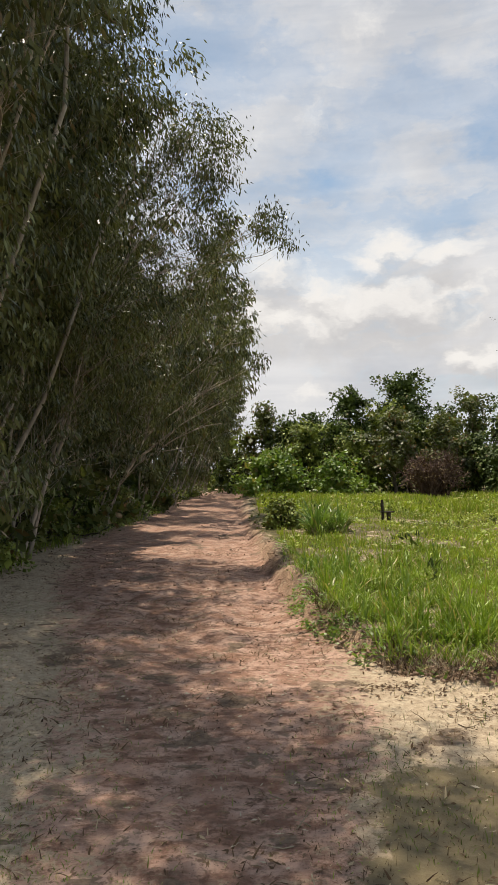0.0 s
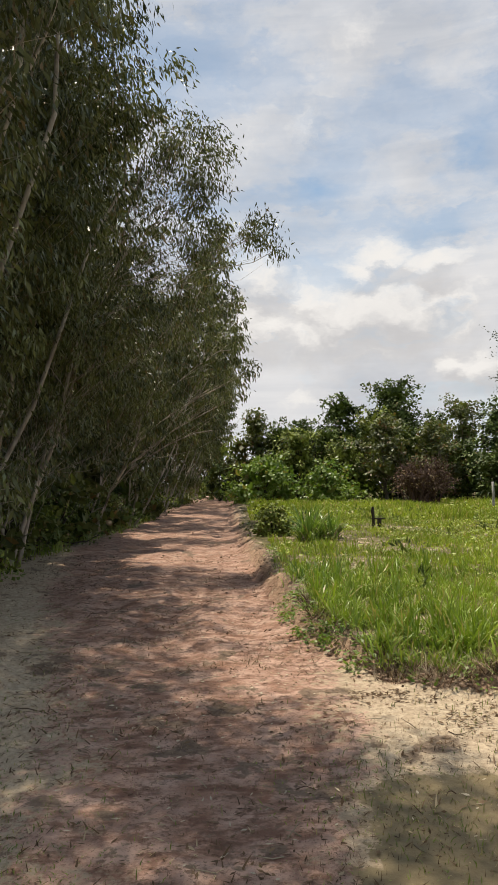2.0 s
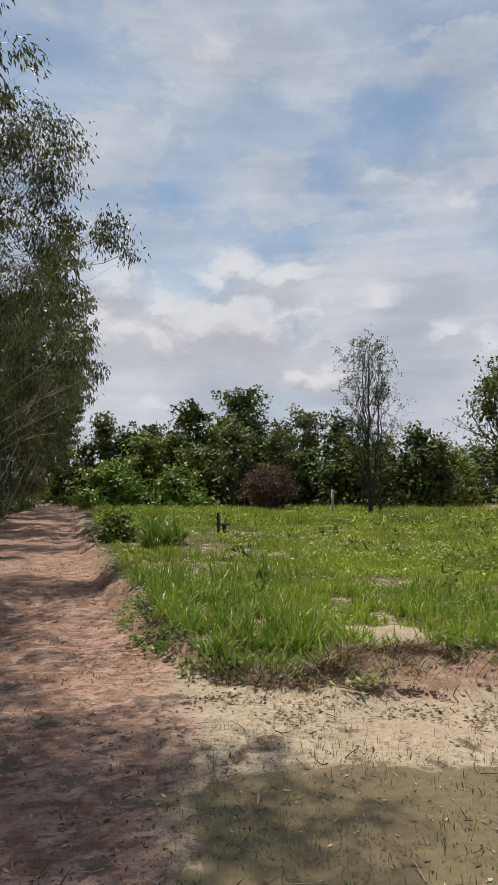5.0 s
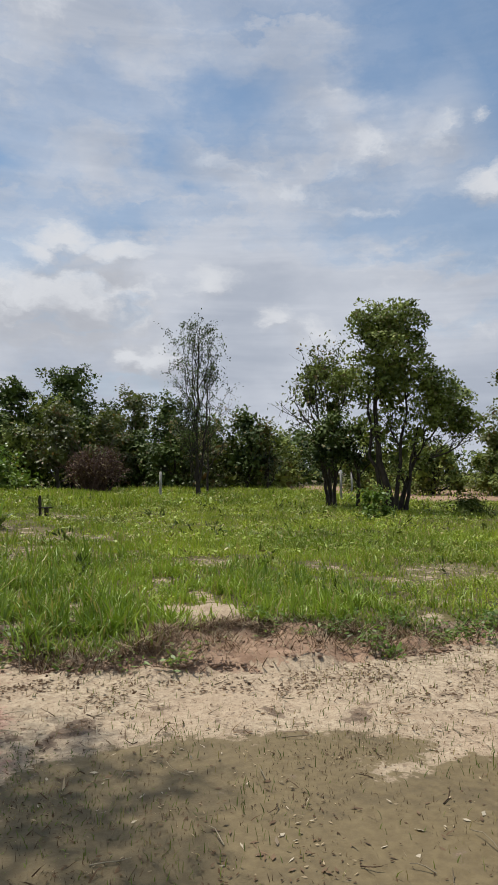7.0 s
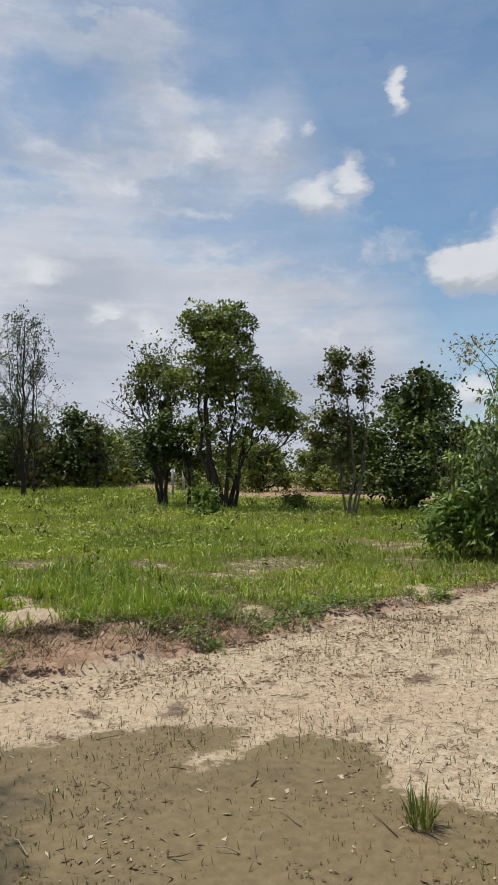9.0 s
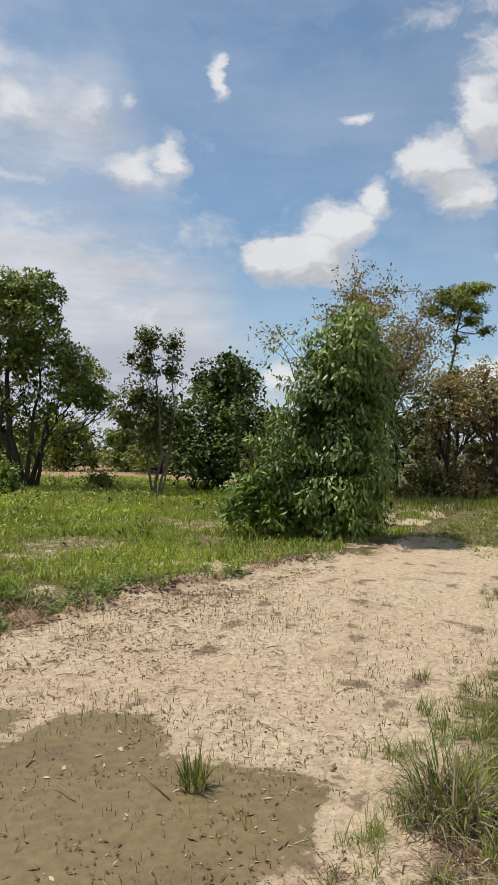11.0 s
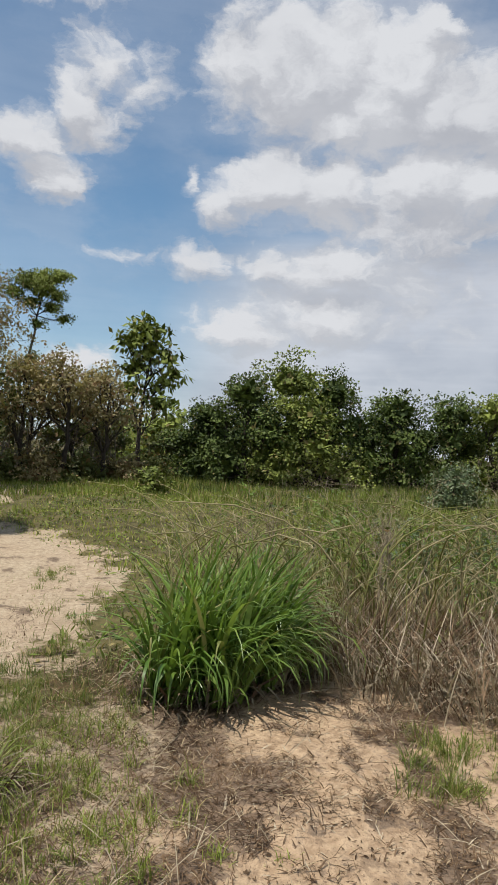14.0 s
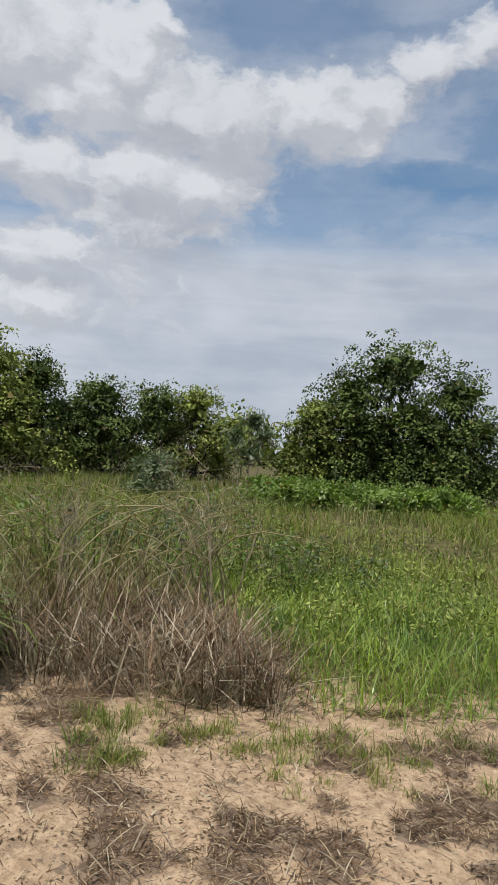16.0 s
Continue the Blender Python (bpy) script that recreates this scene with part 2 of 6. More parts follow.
LEAF_EUCALYPT = leaf_material("eucalypt_leaf", (0.026, 0.036, 0.011), (0.25, 0.265, 0.095), (0.18, 0.13, 0.06), 0.06, 0.14, 0.40, 0.42)
LEAF_DARK = leaf_material("dark_broad_leaf", (0.015, 0.030, 0.008), (0.165, 0.225, 0.05), (0.16, 0.14, 0.05), 0.05, 0.05, 0.6, 0.2)
LEAF_BUSH = leaf_material("glossy_bush_leaf", (0.030, 0.065, 0.014), (0.33, 0.43, 0.10), (0.25, 0.26, 0.07), 0.05, 0.12, 0.46, 0.35)
LEAF_MID = leaf_material("green_broad_leaf", (0.045, 0.070, 0.014), (0.37, 0.43, 0.095), (0.20, 0.17, 0.06), 0.06, 0.10, 0.6, 0.2)
LEAF_BRIGHT = leaf_material("bright_broad_leaf", (0.09, 0.16, 0.025), (0.25, 0.34, 0.07), (0.22, 0.20, 0.06), 0.06, 0.35, 0.45, 0.4)
LEAF_OLIVE = leaf_material("olive_leaf", (0.045, 0.058, 0.016), (0.18, 0.20, 0.055), (0.19, 0.12, 0.05), 0.07, 0.25, 0.5, 0.35)
LEAF_BROWN = leaf_material("browning_leaf", (0.12, 0.105, 0.045), (0.50, 0.42, 0.21), (0.24, 0.15, 0.08), 0.16, 0.25, 0.6, 0.3)
LEAF_PALE = leaf_material("pale_leaf", (0.09, 0.125, 0.06), (0.22, 0.28, 0.14), (0.2, 0.18, 0.1), 0.08, 0.25, 0.5, 0.4)
TWIG_DEAD = bark_material("dead_twig", (0.07, 0.04, 0.032), (0.17, 0.105, 0.085), 8)
BARK_PALE = bark_material("pale_bark", (0.20, 0.165, 0.13), (0.52, 0.46, 0.38), 4)
STRAW_STALK = bark_material("dry_stalk", (0.20, 0.155, 0.10), (0.44, 0.37, 0.25), 14)
BARK_DARK = bark_material("dark_bark", (0.022, 0.017, 0.013), (0.075, 0.06, 0.048), 7)
BARK_GREY = bark_material("grey_bark", (0.09, 0.075, 0.06), (0.24, 0.21, 0.17), 6)
WOOD_OLD = bark_material("weathered_wood", (0.025, 0.02, 0.016), (0.07, 0.055, 0.04), 10)
CONCRETE = bark_material("old_concrete", (0.26, 0.25, 0.23), (0.48, 0.46, 0.42), 9)
GRASS_LUSH = leaf_material("lush_grass", (0.115, 0.19, 0.02), (0.37, 0.48, 0.055), (0.38, 0.33, 0.12), 0.12, 0.24, 0.45, 0.4, 0.2)
GRASS_FIELD = leaf_material("field_grass", (0.135, 0.20, 0.020), (0.46, 0.54, 0.06), (0.44, 0.39, 0.15), 0.14, 0.24, 0.5, 0.35, 0.12)
GRASS_OLIVE = leaf_material("olive_grass", (0.075, 0.105, 0.024), (0.27, 0.33, 0.055), (0.34, 0.28, 0.12), 0.16, 0.2, 0.55, 0.3, 0.2)
GRASS_TALL = leaf_material("tall_grass_blade", (0.075, 0.15, 0.022), (0.31, 0.42, 0.085), (0.28, 0.27, 0.10), 0.06, 0.25, 0.38, 0.5, 0.4)
GRASS_DRY = leaf_material("dry_grass", (0.16, 0.125, 0.085), (0.49, 0.42, 0.295), (0.09, 0.055, 0.033), 0.22, 0.15, 0.75, 0.2, 0.5)
GRASS_STRAW = leaf_material("straw", (0.27, 0.23, 0.12), (0.46, 0.40, 0.24), (0.22, 0.22, 0.07), 0.3, 0.2, 0.65, 0.25, 0.5)
STEM_BROWN = leaf_material("brown_stem", (0.048, 0.026, 0.012), (0.20, 0.125, 0.068), (0.40, 0.31, 0.19), 0.17, 0.05, 0.8, 0.2, 0.5)
LITTER = leaf_material("leaf_litter", (0.10, 0.06, 0.033), (0.27, 0.18, 0.105), (0.47, 0.40, 0.29), 0.25, 0.05, 0.8, 0.25, 0.5)


def ground_material():
    """One earth: pale sand, red wheel-worn road, wet silt and soil under grass, by what lies where."""
    m, n = material("earth")
    place = n.add("ShaderNodeTexCoord").outputs["Object"]

    def mask(name):
        a = n.add("ShaderNodeAttribute", attribute_name=name)
        return a.outputs["Fac"]

    broad, mid = n.noise(place, 0.55, 4), n.noise(place, 3.2, 5, 0.6)
    fine, grit = n.noise(place, 17.0, 6, 0.65), n.noise(place, 90.0, 4, 0.7)
    ragged = n.math("ADD", n.math("MULTIPLY", n.math("SUBTRACT", mid, 0.5), 1.5), n.math("MULTIPLY", n.math("SUBTRACT", fine, 0.5), 1.3))

    def edge(name, lo=0.42, hi=0.58, amount=1.0):
        return n.smooth(n.math("ADD", mask(name), n.math("MULTIPLY", ragged, amount)), lo, hi)

    sand = n.mix(n.smooth(fine, 0.3, 0.7), (0.33, 0.255, 0.168), (0.54, 0.44, 0.31))
    sand = n.mix(n.smooth(broad, 0.40, 0.66, 0, 0.55), sand, (0.44, 0.33, 0.225))
    sand = n.mix(n.smooth(n.noise(place, 1.7, 6, 0.7), 0.52, 0.68, 0, 0.45), sand, (0.25, 0.175, 0.11))
    road = n.mix(n.smooth(mid, 0.3, 0.7), (0.31, 0.17, 0.115), (0.54, 0.36, 0.275))
    road = n.mix(n.smooth(n.noise(n.vec("MULTIPLY", place, (0.85, 1.5, 1.0)), 4.5, 6, 0.7), 0.47, 0.62, 0, 0.85), road, (0.19, 0.095, 0.062))
    road = n.mix(n.smooth(n.noise(place, 13.0, 4, 0.7), 0.54, 0.64, 0, 0.7), road, (0.13, 0.07, 0.045))
    silt = n.mix(n.smooth(fine, 0.3, 0.7), (0.130, 0.096, 0.046), (0.182, 0.138, 0.068))
    silt = n.mix(n.smooth(n.noise(place, 2.1, 6, 0.72), 0.50, 0.68, 0, 0.5), silt, (0.085, 0.064, 0.034))
    soil = n.mix(n.smooth(mid, 0.3, 0.7), (0.05, 0.045, 0.018), (0.15, 0.125, 0.05))
    waste = n.mix(n.smooth(fine, 0.3, 0.7), (0.07, 0.047, 0.032), (0.25, 0.18, 0.125))
    bare = n.mix(n.smooth(mid, 0.3, 0.7), (0.21, 0.125, 0.08), (0.41, 0.28, 0.185))
    # dark litter under the row of trees, with their shade put into its colour
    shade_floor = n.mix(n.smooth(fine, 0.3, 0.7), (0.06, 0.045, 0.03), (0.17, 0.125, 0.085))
    ochre = n.mix(n.smooth(fine, 0.3, 0.7), (0.31, 0.205, 0.122), (0.54, 0.385, 0.24))
    sand = n.mix(n.smooth(mask("hump"), 0.0, 1.0, 0.0, 0.8), sand, ochre)
    col = n.mix(edge("road", 0.35, 0.65), sand, road)
    col = n.mix(n.smooth(edge("waste", 0.30, 0.80, 1.9), 0, 1, 0, 0.9), col, waste)
    specks = n.math("MAXIMUM", n.smooth(n.noise(place, 55.0, 2, 0.7), 0.62, 0.67, 0, 0.8), n.smooth(n.noise(place, 7.0, 6, 0.75), 0.54, 0.66, 0, 0.6))
    col = n.mix(specks, col, (0.17, 0.115, 0.075))
    col = n.mix(n.smooth(n.noise(place, 24.0, 5, 0.75), 0.54, 0.64, 0, 0.4), col, (0.19, 0.13, 0.085))
    wet = edge("silt", 0.40, 0.60, 0.9)
    col = n.mix(wet, col, silt)
    col = n.mix(edge("green", 0.38, 0.62), col, soil)
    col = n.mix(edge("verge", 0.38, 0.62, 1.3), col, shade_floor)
    col = n.mix(edge("bare", 0.40, 0.60), col, bare)
    p = n.add("ShaderNodeBsdfPrincipled")
    n.link(col, p.inputs["Base Color"])
    n.link(n.smooth(wet, 0, 1, 0.95, 0.62), p.inputs["Roughness"])
    p.inputs["Specular IOR Level"].default_value = 0.25
    b = n.add("ShaderNodeBump")
    b.inputs["Distance"].default_value = 0.04
    n.link(n.smooth(wet, 0, 1, 1.0, 0.25), b.inputs["Strength"])
    rut = n.noise(n.vec("MULTIPLY", place, (0.55, 2.4, 1.0)), 2.6, 5, 0.6)
    n.link(n.math("ADD", n.math("MULTIPLY", n.math("ADD", n.math("MULTIPLY", fine, 0.5), n.math("MULTIPLY", rut, 1.6)), mask("road")), n.math("ADD", n.math("MULTIPLY", fine, 0.48), n.math("ADD", n.math("MULTIPLY", mid, 1.3), n.math("MULTIPLY", grit, 0.12)))), b.inputs["Height"])
    n.link(b.outputs[0], p.inputs["Normal"])
    n.link(p.outputs[0], n.add("ShaderNodeOutputMaterial").inputs[0])
    return m


EARTH = ground_material()
CLOD = bark_material("clod", (0.18, 0.11, 0.072), (0.40, 0.28, 0.19), 12)


# ---- geometry helpers ----
def mesh_data(name, verts, faces, mat):
    """A mesh from an array of places and arrays of quads and triangles."""
    me = bpy.data.meshes.new(name)
    verts = np.asarray(verts, np.float32)
    sizes = np.concatenate([np.full(len(f), f.shape[1], np.int32) for f in faces])
    loops = np.concatenate([np.asarray(f, np.int32).ravel() for f in faces])
    me.vertices.add(len(verts))
    me.vertices.foreach_set("co", verts.ravel())
    me.loops.add(len(loops))
    me.loops.foreach_set("vertex_index", loops)
    me.polygons.add(len(sizes))
    me.polygons.foreach_set("loop_start", np.r_[0, np.cumsum(sizes)[:-1]].astype(np.int32))
    me.update(calc_edges=True)
    me.materials.append(mat)
    return me


def part(name, data, parent=None, label="", place=(0, 0, 0)):
    ob = new(name, data)
    ob.location = place
    ob.parent = parent
    if label:
        tagged(ob, label)
    return ob


class Geo:
    """Gathers tubes, leaves and blades into one mesh."""

    def __init__(self):
        self.v, self.q, self.t, self.n = [], [], [], 0

    def give(self, verts, quads=None, tris=None):
        if quads is not None and len(quads):
            self.q.append(np.asarray(quads) + self.n)
        if tris is not None and len(tris):
            self.t.append(np.asarray(tris) + self.n)
        self.v.append(np.asarray(verts, float))
        self.n += len(verts)

    def tube(self, pts, radii, sides=6):
        pts, radii = np.asarray(pts, float), np.asarray(radii, float)
        way = np.gradient(pts, axis=0)
        way /= np.linalg.norm(way, axis=1, keepdims=True) + 1e-9
        ref = np.where(np.abs(way[:, 2:3]) > 0.9, [[1.0, 0, 0]], [[0, 0, 1.0]])
        a = np.cross(way, ref)
        a /= np.linalg.norm(a, axis=1, keepdims=True) + 1e-9
        b = np.cross(way, a)
        ang = np.linspace(0, 2 * np.pi, sides, endpoint=False)
        ring = pts[:, None] + radii[:, None, None] * (np.cos(ang)[None, :, None] * a[:, None] + np.sin(ang)[None, :, None] * b[:, None])
        i, j = np.meshgrid(np.arange(len(pts) - 1), np.arange(sides), indexing="ij")
        k = (j + 1) % sides
        quads = np.stack([i * sides + j, i * sides + k, (i + 1) * sides + k, (i + 1) * sides + j], -1).reshape(-1, 4)
        self.give(ring.reshape(-1, 3), quads)

    def leaves(self, at, way, length, width, rng, flat=0.5, face=None):
        """Pointed leaves: a kite each, a little folded, from at along way. flat: how far they lie level."""
        n = len(at)
        way = way / (np.linalg.norm(way, axis=1, keepdims=True) + 1e-9)
        up = rng.normal(size=(n, 3)) * (1 - flat) + np.array([0, 0, 1.0]) * flat
        if face is not None:
            up = up * 0.32 + face
        side = np.cross(way, up)
        side /= np.linalg.norm(side, axis=1, keepdims=True) + 1e-9
        length, width = np.broadcast_to(length, n)[:, None], np.broadcast_to(width, n)[:, None]
        mid = at + way * length * 0.42
        v = np.stack([at, mid - side * width / 2, at + way * length, mid + side * width / 2], 1)
        self.give(v.reshape(-1, 3), np.arange(4 * n).reshape(n, 4))

    def blades(self, base, height, width, lean, heading, rng, segs=2, droop=0.5, late=1.4, root=0.3):
        """Grass blades: tapering strips that bend over."""
        n = len(base)
        height, width, lean = (np.broadcast_to(a, n) for a in (height, width, lean))
        out = np.stack([np.cos(heading), np.sin(heading), np.zeros(n)], 1)
        turn = heading + np.pi / 2 + rng.normal(0, 0.7, n)
        side = np.stack([np.cos(turn), np.sin(turn), np.zeros(n)], 1)
        rows, c = [], np.array(base, float)
        for k in range(segs + 1):
            s = k / segs
            if k:
                bend = root * lean + lean * (0.55 + 1.0 * droop) * ((k - 0.5) / segs) ** late
                c = c + (out * np.sin(bend)[:, None] + np.array([0, 0, 1.0]) * np.cos(bend)[:, None]) * (height / segs)[:, None]
            wdt = width * (0.75 + 0.5 * s if s < 0.5 else (1 - s) * 2.0 if s < 1 else 0)
            rows += [c - side * wdt[:, None] / 2, c + side * wdt[:, None] / 2] if k < segs else [c]
        m = 2 * segs + 1
        v = np.stack(rows, 1).reshape(-1, 3)
        o = (np.arange(n) * m)[:, None]
        quads = np.concatenate([o + np.array([[2 * k, 2 * k + 1, 2 * k + 3, 2 * k + 2]]) for k in range(segs - 1)]) if segs > 1 else None
        self.give(v, quads, o + np.array([[m - 3, m - 2, m - 1]]))

    def data(self, name, mat, smooth=False):
        faces = [np.concatenate(f) for f in (self.q, self.t) if f]
        me = mesh_data(name, np.concatenate(self.v), faces, mat)
        if smooth:
            me.shade_smooth()
        return me


def lattice(x, y, cell, seed=0):
    """Smooth value noise from 0 to 1."""
    r = np.random.RandomState(seed).rand(64, 64)
    u, v = np.asarray(x) / cell, np.asarray(y) / cell
    i, j = np.floor(u).astype(int), np.floor(v).astype(int)
    f, g = u - i, v - j
    f, g = f * f * (3 - 2 * f), g * g * (3 - 2 * g)
    at = lambda a, b: r[a % 64, b % 64]
    return (at(i, j) * (1 - f) + at(i + 1, j) * f) * (1 - g) + (at(i, j + 1) * (1 - f) + at(i + 1, j + 1) * f) * g


def inside(x, y, poly):
    """Signed distance to a polygon's edge, positive inside."""
    p = np.array(poly, float)
    q = np.roll(p, -1, 0)
    best, odd = np.full(np.shape(x), 1e9), np.zeros(np.shape(x), bool)
    for (ax, ay), (bx, by) in zip(p, q):
        dx, dy = bx - ax, by - ay
        s = np.clip(((x - ax) * dx + (y - ay) * dy) / (dx * dx + dy * dy + 1e-12), 0, 1)
        best = np.minimum(best, np.hypot(x - ax - s * dx, y - ay - s * dy))
        with np.errstate(divide="ignore", invalid="ignore"):
            odd ^= ((ay > y) != (by > y)) & (x < (bx - ax) * (y - ay) / (by - ay) + ax)
    return np.where(odd, best, -best)


def step(d, lo, hi):
    s = np.clip((d - lo) / (hi - lo), 0, 1)
    return s * s * (3 - 2 * s)


# ---- the lie of the land ----
FIELD = [(-0.8, 400), (-0.6, 60), (-0.25, 36), (0.0, 20), (0.30, 12.5), (0.45, 9), (0.56, 7.2), (0.80, 6.35), (1.25, 5.35), (2.0, 4.92), (2.7, 4.74), (3.5, 4.60), (4.4, 4.5),
         (5.6, 4.5), (6.9, 4.4), (8.2, 4.35), (10.2, 3.75), (12.2, 3.6), (14, 4.2), (20, 5), (400, 8), (400, 400)]
SAND = [(-4.4, 400), (-4.5, 30), (-4.45, 15), (-4.3, 11), (-3.8, 8), (-3.4, 5), (-4, 0), (-6, -8), (2.6, -8), (2.9, -3.6), (3.6, -2.8), (3.9, -1.95), (4.6, -1.6), (4.75, -0.6),
        (4.3, 0.0), (3.1, 0.55), (2.9, 0.95), (3.9, 1.05), (4.7, 1.2), (5.5, 0.85), (6.6, 0.95), (7.7, 0.95), (8.9, 1.25), (10.3, 2.2), (11.5, 3.0), (11.9, 3.5), (10.2, 3.75),
        (8.2, 4.35), (6.9, 4.4), (5.6, 4.5), (4.4, 4.5), (3.5, 4.60), (2.7, 4.74), (2.0, 4.92), (1.25, 5.35), (0.80, 6.35), (0.56, 7.2), (0.45, 9), (0.30, 12.5), (0.0, 20), (-0.25, 36), (-0.6, 60), (-0.8, 400)]
TURF = [(-0.7, 400), (-0.5, 60), (-0.15, 36), (0.15, 20), (0.48, 12.5), (0.68, 9), (0.82, 7.3), (0.95, 6.6), (1.2, 5.65), (1.55, 5.3), (2.05, 5.25), (2.3, 5.7), (3.1, 5.72), (3.6, 5.4), (4.2, 5.05), (5.2, 4.85), (6.5, 4.62), (8.2, 4.48), (10.2, 3.86),
        (12.2, 3.7), (14, 4.25), (20, 5), (400, 8), (400, 400)]
ROAD = [(-4.4, 400), (-4.5, 30), (-4.3, 18), (-3.0, 10.5), (-1.8, 7.0), (-1.3, 4.8), (-0.9, 3.0), (-0.3, 2.1), (0.6, 2.6), (0.8, 5.4), (0.85, 6.4), (0.75, 9), (0.55, 12.5), (0.2, 20), (-0.2, 36), (-0.8, 400)]
SILT = [(0.55, 3.55), (0.95, 3.86), (1.77, 3.76), (2.25, 3.62), (2.73, 3.32), (3.0, 2.98), (2.7, 2.85), (2.42, 2.98), (2.45, 2.82), (2.75, 2.74), (3.05, 2.76), (3.45, 2.35), (3.05, 2.02), (2.96, 1.66),
        (3.2, 1.36), (3.22, 1.16), (2.9, 1.09), (2.55, 1.08), (2.3, 0.95), (1.4, 0.6), (0.6, 0.9), (0.35, 2.3)]
WASTE = [(2.2, 0.25), (2.7, 0.55), (3.4, 0.72), (4.3, 0.6), (4.9, 0.55), (5.3, 0.1), (5.2, -1.2), (4.75, -1.1), (4.35, -0.55), (3.95, -0.42), (3.6, -0.5), (3.45, -0.95), (3.12, -0.95), (2.98, -0.5), (2.5, -0.4)]
SOUTH_MATS = [(3.9, -1.3, 0.12), (3.5, -1.5, 0.12), (3.15, -1.2, 0.10), (2.6, -1.9, 0.25), (2.5, -2.3, 0.28), (2.4, -2.7, 0.28), (2.4, -3.1, 0.25), (3.1, -2.75, 0.2), (2.95, -3.1, 0.24), (3.0, -3.5, 0.25), (2.75, -1.45, 0.2)]
WASTE_SOUTH = [(4.9, -0.9), (4.9, -1.5), (4.3, -1.9), (3.9, -2.0), (3.55, -1.75), (3.3, -1.6), (3.0, -1.6), (3.0, -1.35), (3.3, -1.15), (3.6, -1.3), (4.1, -1.25), (4.4, -1.05)]


def dead_mat(x, y):
    """How thick the dead stems lie."""
    clot = 0.45 + 0.55 * step(lattice(x, y, 0.42, 26) + 0.45 * (lattice(x, y, 0.15, 28) - 0.5), 0.2, 0.5)
    open_ = step(lattice(x, y, 0.30, 46) + 0.45 * (lattice(x, y, 0.12, 28) - 0.5), 0.34, 0.66)
    spots = np.max([np.exp(-((x - a) ** 2 + (y - b) ** 2) / r ** 2) for a, b, r in SOUTH_MATS], axis=0)
    open_ = np.maximum(open_ * step(inside(x, y, WASTE_SOUTH), -0.2, 0.15), step(0.8 * spots + 1.0 * (lattice(x, y, 0.16, 28) - 0.5) + 0.4 * (lattice(x, y, 0.38, 46) - 0.5), 0.18, 0.52))
    return np.maximum(step(inside(x, y, WASTE), -0.18, 0.12) * clot, open_)



def height(x, y):
    bank = -inside(x, y, SAND)
    north = inside(x, y, FIELD)
    lumps = lattice(x, y, 0.8, 1) - 0.5 + 0.5 * (lattice(x, y, 0.27, 2) - 0.5)
    rough = 0.016 * (lattice(x, y, 0.13, 12) - 0.5) + 0.012 * (lattice(x, y, 0.07, 13) - 0.5)
    z = (0.03 * lumps + rough) * (1 - step(inside(x, y, SILT), -0.3, 0.2))
    z = z + (0.55 * step(north + 0.34 * lumps, 0.0, 0.1) + 0.45 * step(inside(x, y, TURF) + 0.2 * lumps, -0.3, 0.1)) * (1 - 0.7 * step(x, 3.6, 7.5)) * (0.18 + 0.10 * (lattice(x, y, 3.0, 3) - 0.5) + 0.07 * lumps)
    z = z + (0.13 * (lattice(x, y, 0.19, 9) - 0.5) + 0.07 * (lattice(x, y, 0.5, 14) - 0.5)) * step(0.45 - np.abs(inside(x, y, TURF) + 0.2), 0, 0.3) * step(north, -0.2, 0.1)
    z = z + step(bank, 0.0, 1.2) * (1 - step(north, -0.3, 0.2)) * (0.06 + 0.08 * (lattice(x, y, 2.0, 5) - 0.4) + 0.11 * step(x, 10, 14))
    # earth thrown up along the road and a sandy hump beside the tall grass
    z = z + 0.06 * np.exp(-((x - 0.70 + 0.035 * (y - 7) - 0.3 * (lattice(x, y, 0.9, 15) - 0.5)) / 0.2) ** 2) * step(y, 6.0, 8.0) * (2.4 * lattice(x, y, 0.6, 8) - 0.4)
    z = z + 0.07 * np.exp(-((x - 3.7) / 0.6) ** 2 - ((y + 1.2) / 0.6) ** 2)
    z = z - 0.05 * np.exp(-((x + 0.75) / 0.3) ** 2) * step(y, 5, 8) - 0.04 * np.exp(-((x + 2.9) / 0.35) ** 2) * step(y, 8, 11)
    z = z + (0.06 * (lattice(x, y, 0.45, 11) - 0.5) + 0.03 * (lattice(x, y * 2.2, 0.3, 16) - 0.5)) * step(y, 5, 7) * step(inside(x, y, ROAD), -0.2, 0.3)
    # a washed-out stretch of the road and the clods beside it
    z = z + 0.09 * (lattice(x * 0.7, y * 1.6, 0.36, 61) - 0.5) * np.exp(-((y - 8.6) / 1.8) ** 2 - ((x + 0.3) / 0.9) ** 2)
    z = z + 0.08 * (lattice(x, y, 0.24, 62) - 0.5) * step(-x, 0.6, 1.6) * step(y, 3, 5) * step(12 - y, 0, 3)
    far = np.hypot(x, y)
    return z + 0.25 * (lattice(x, y, 22, 6) - 0.5) * step(far, 16, 45) + 0.35 * step(far, 25, 70)


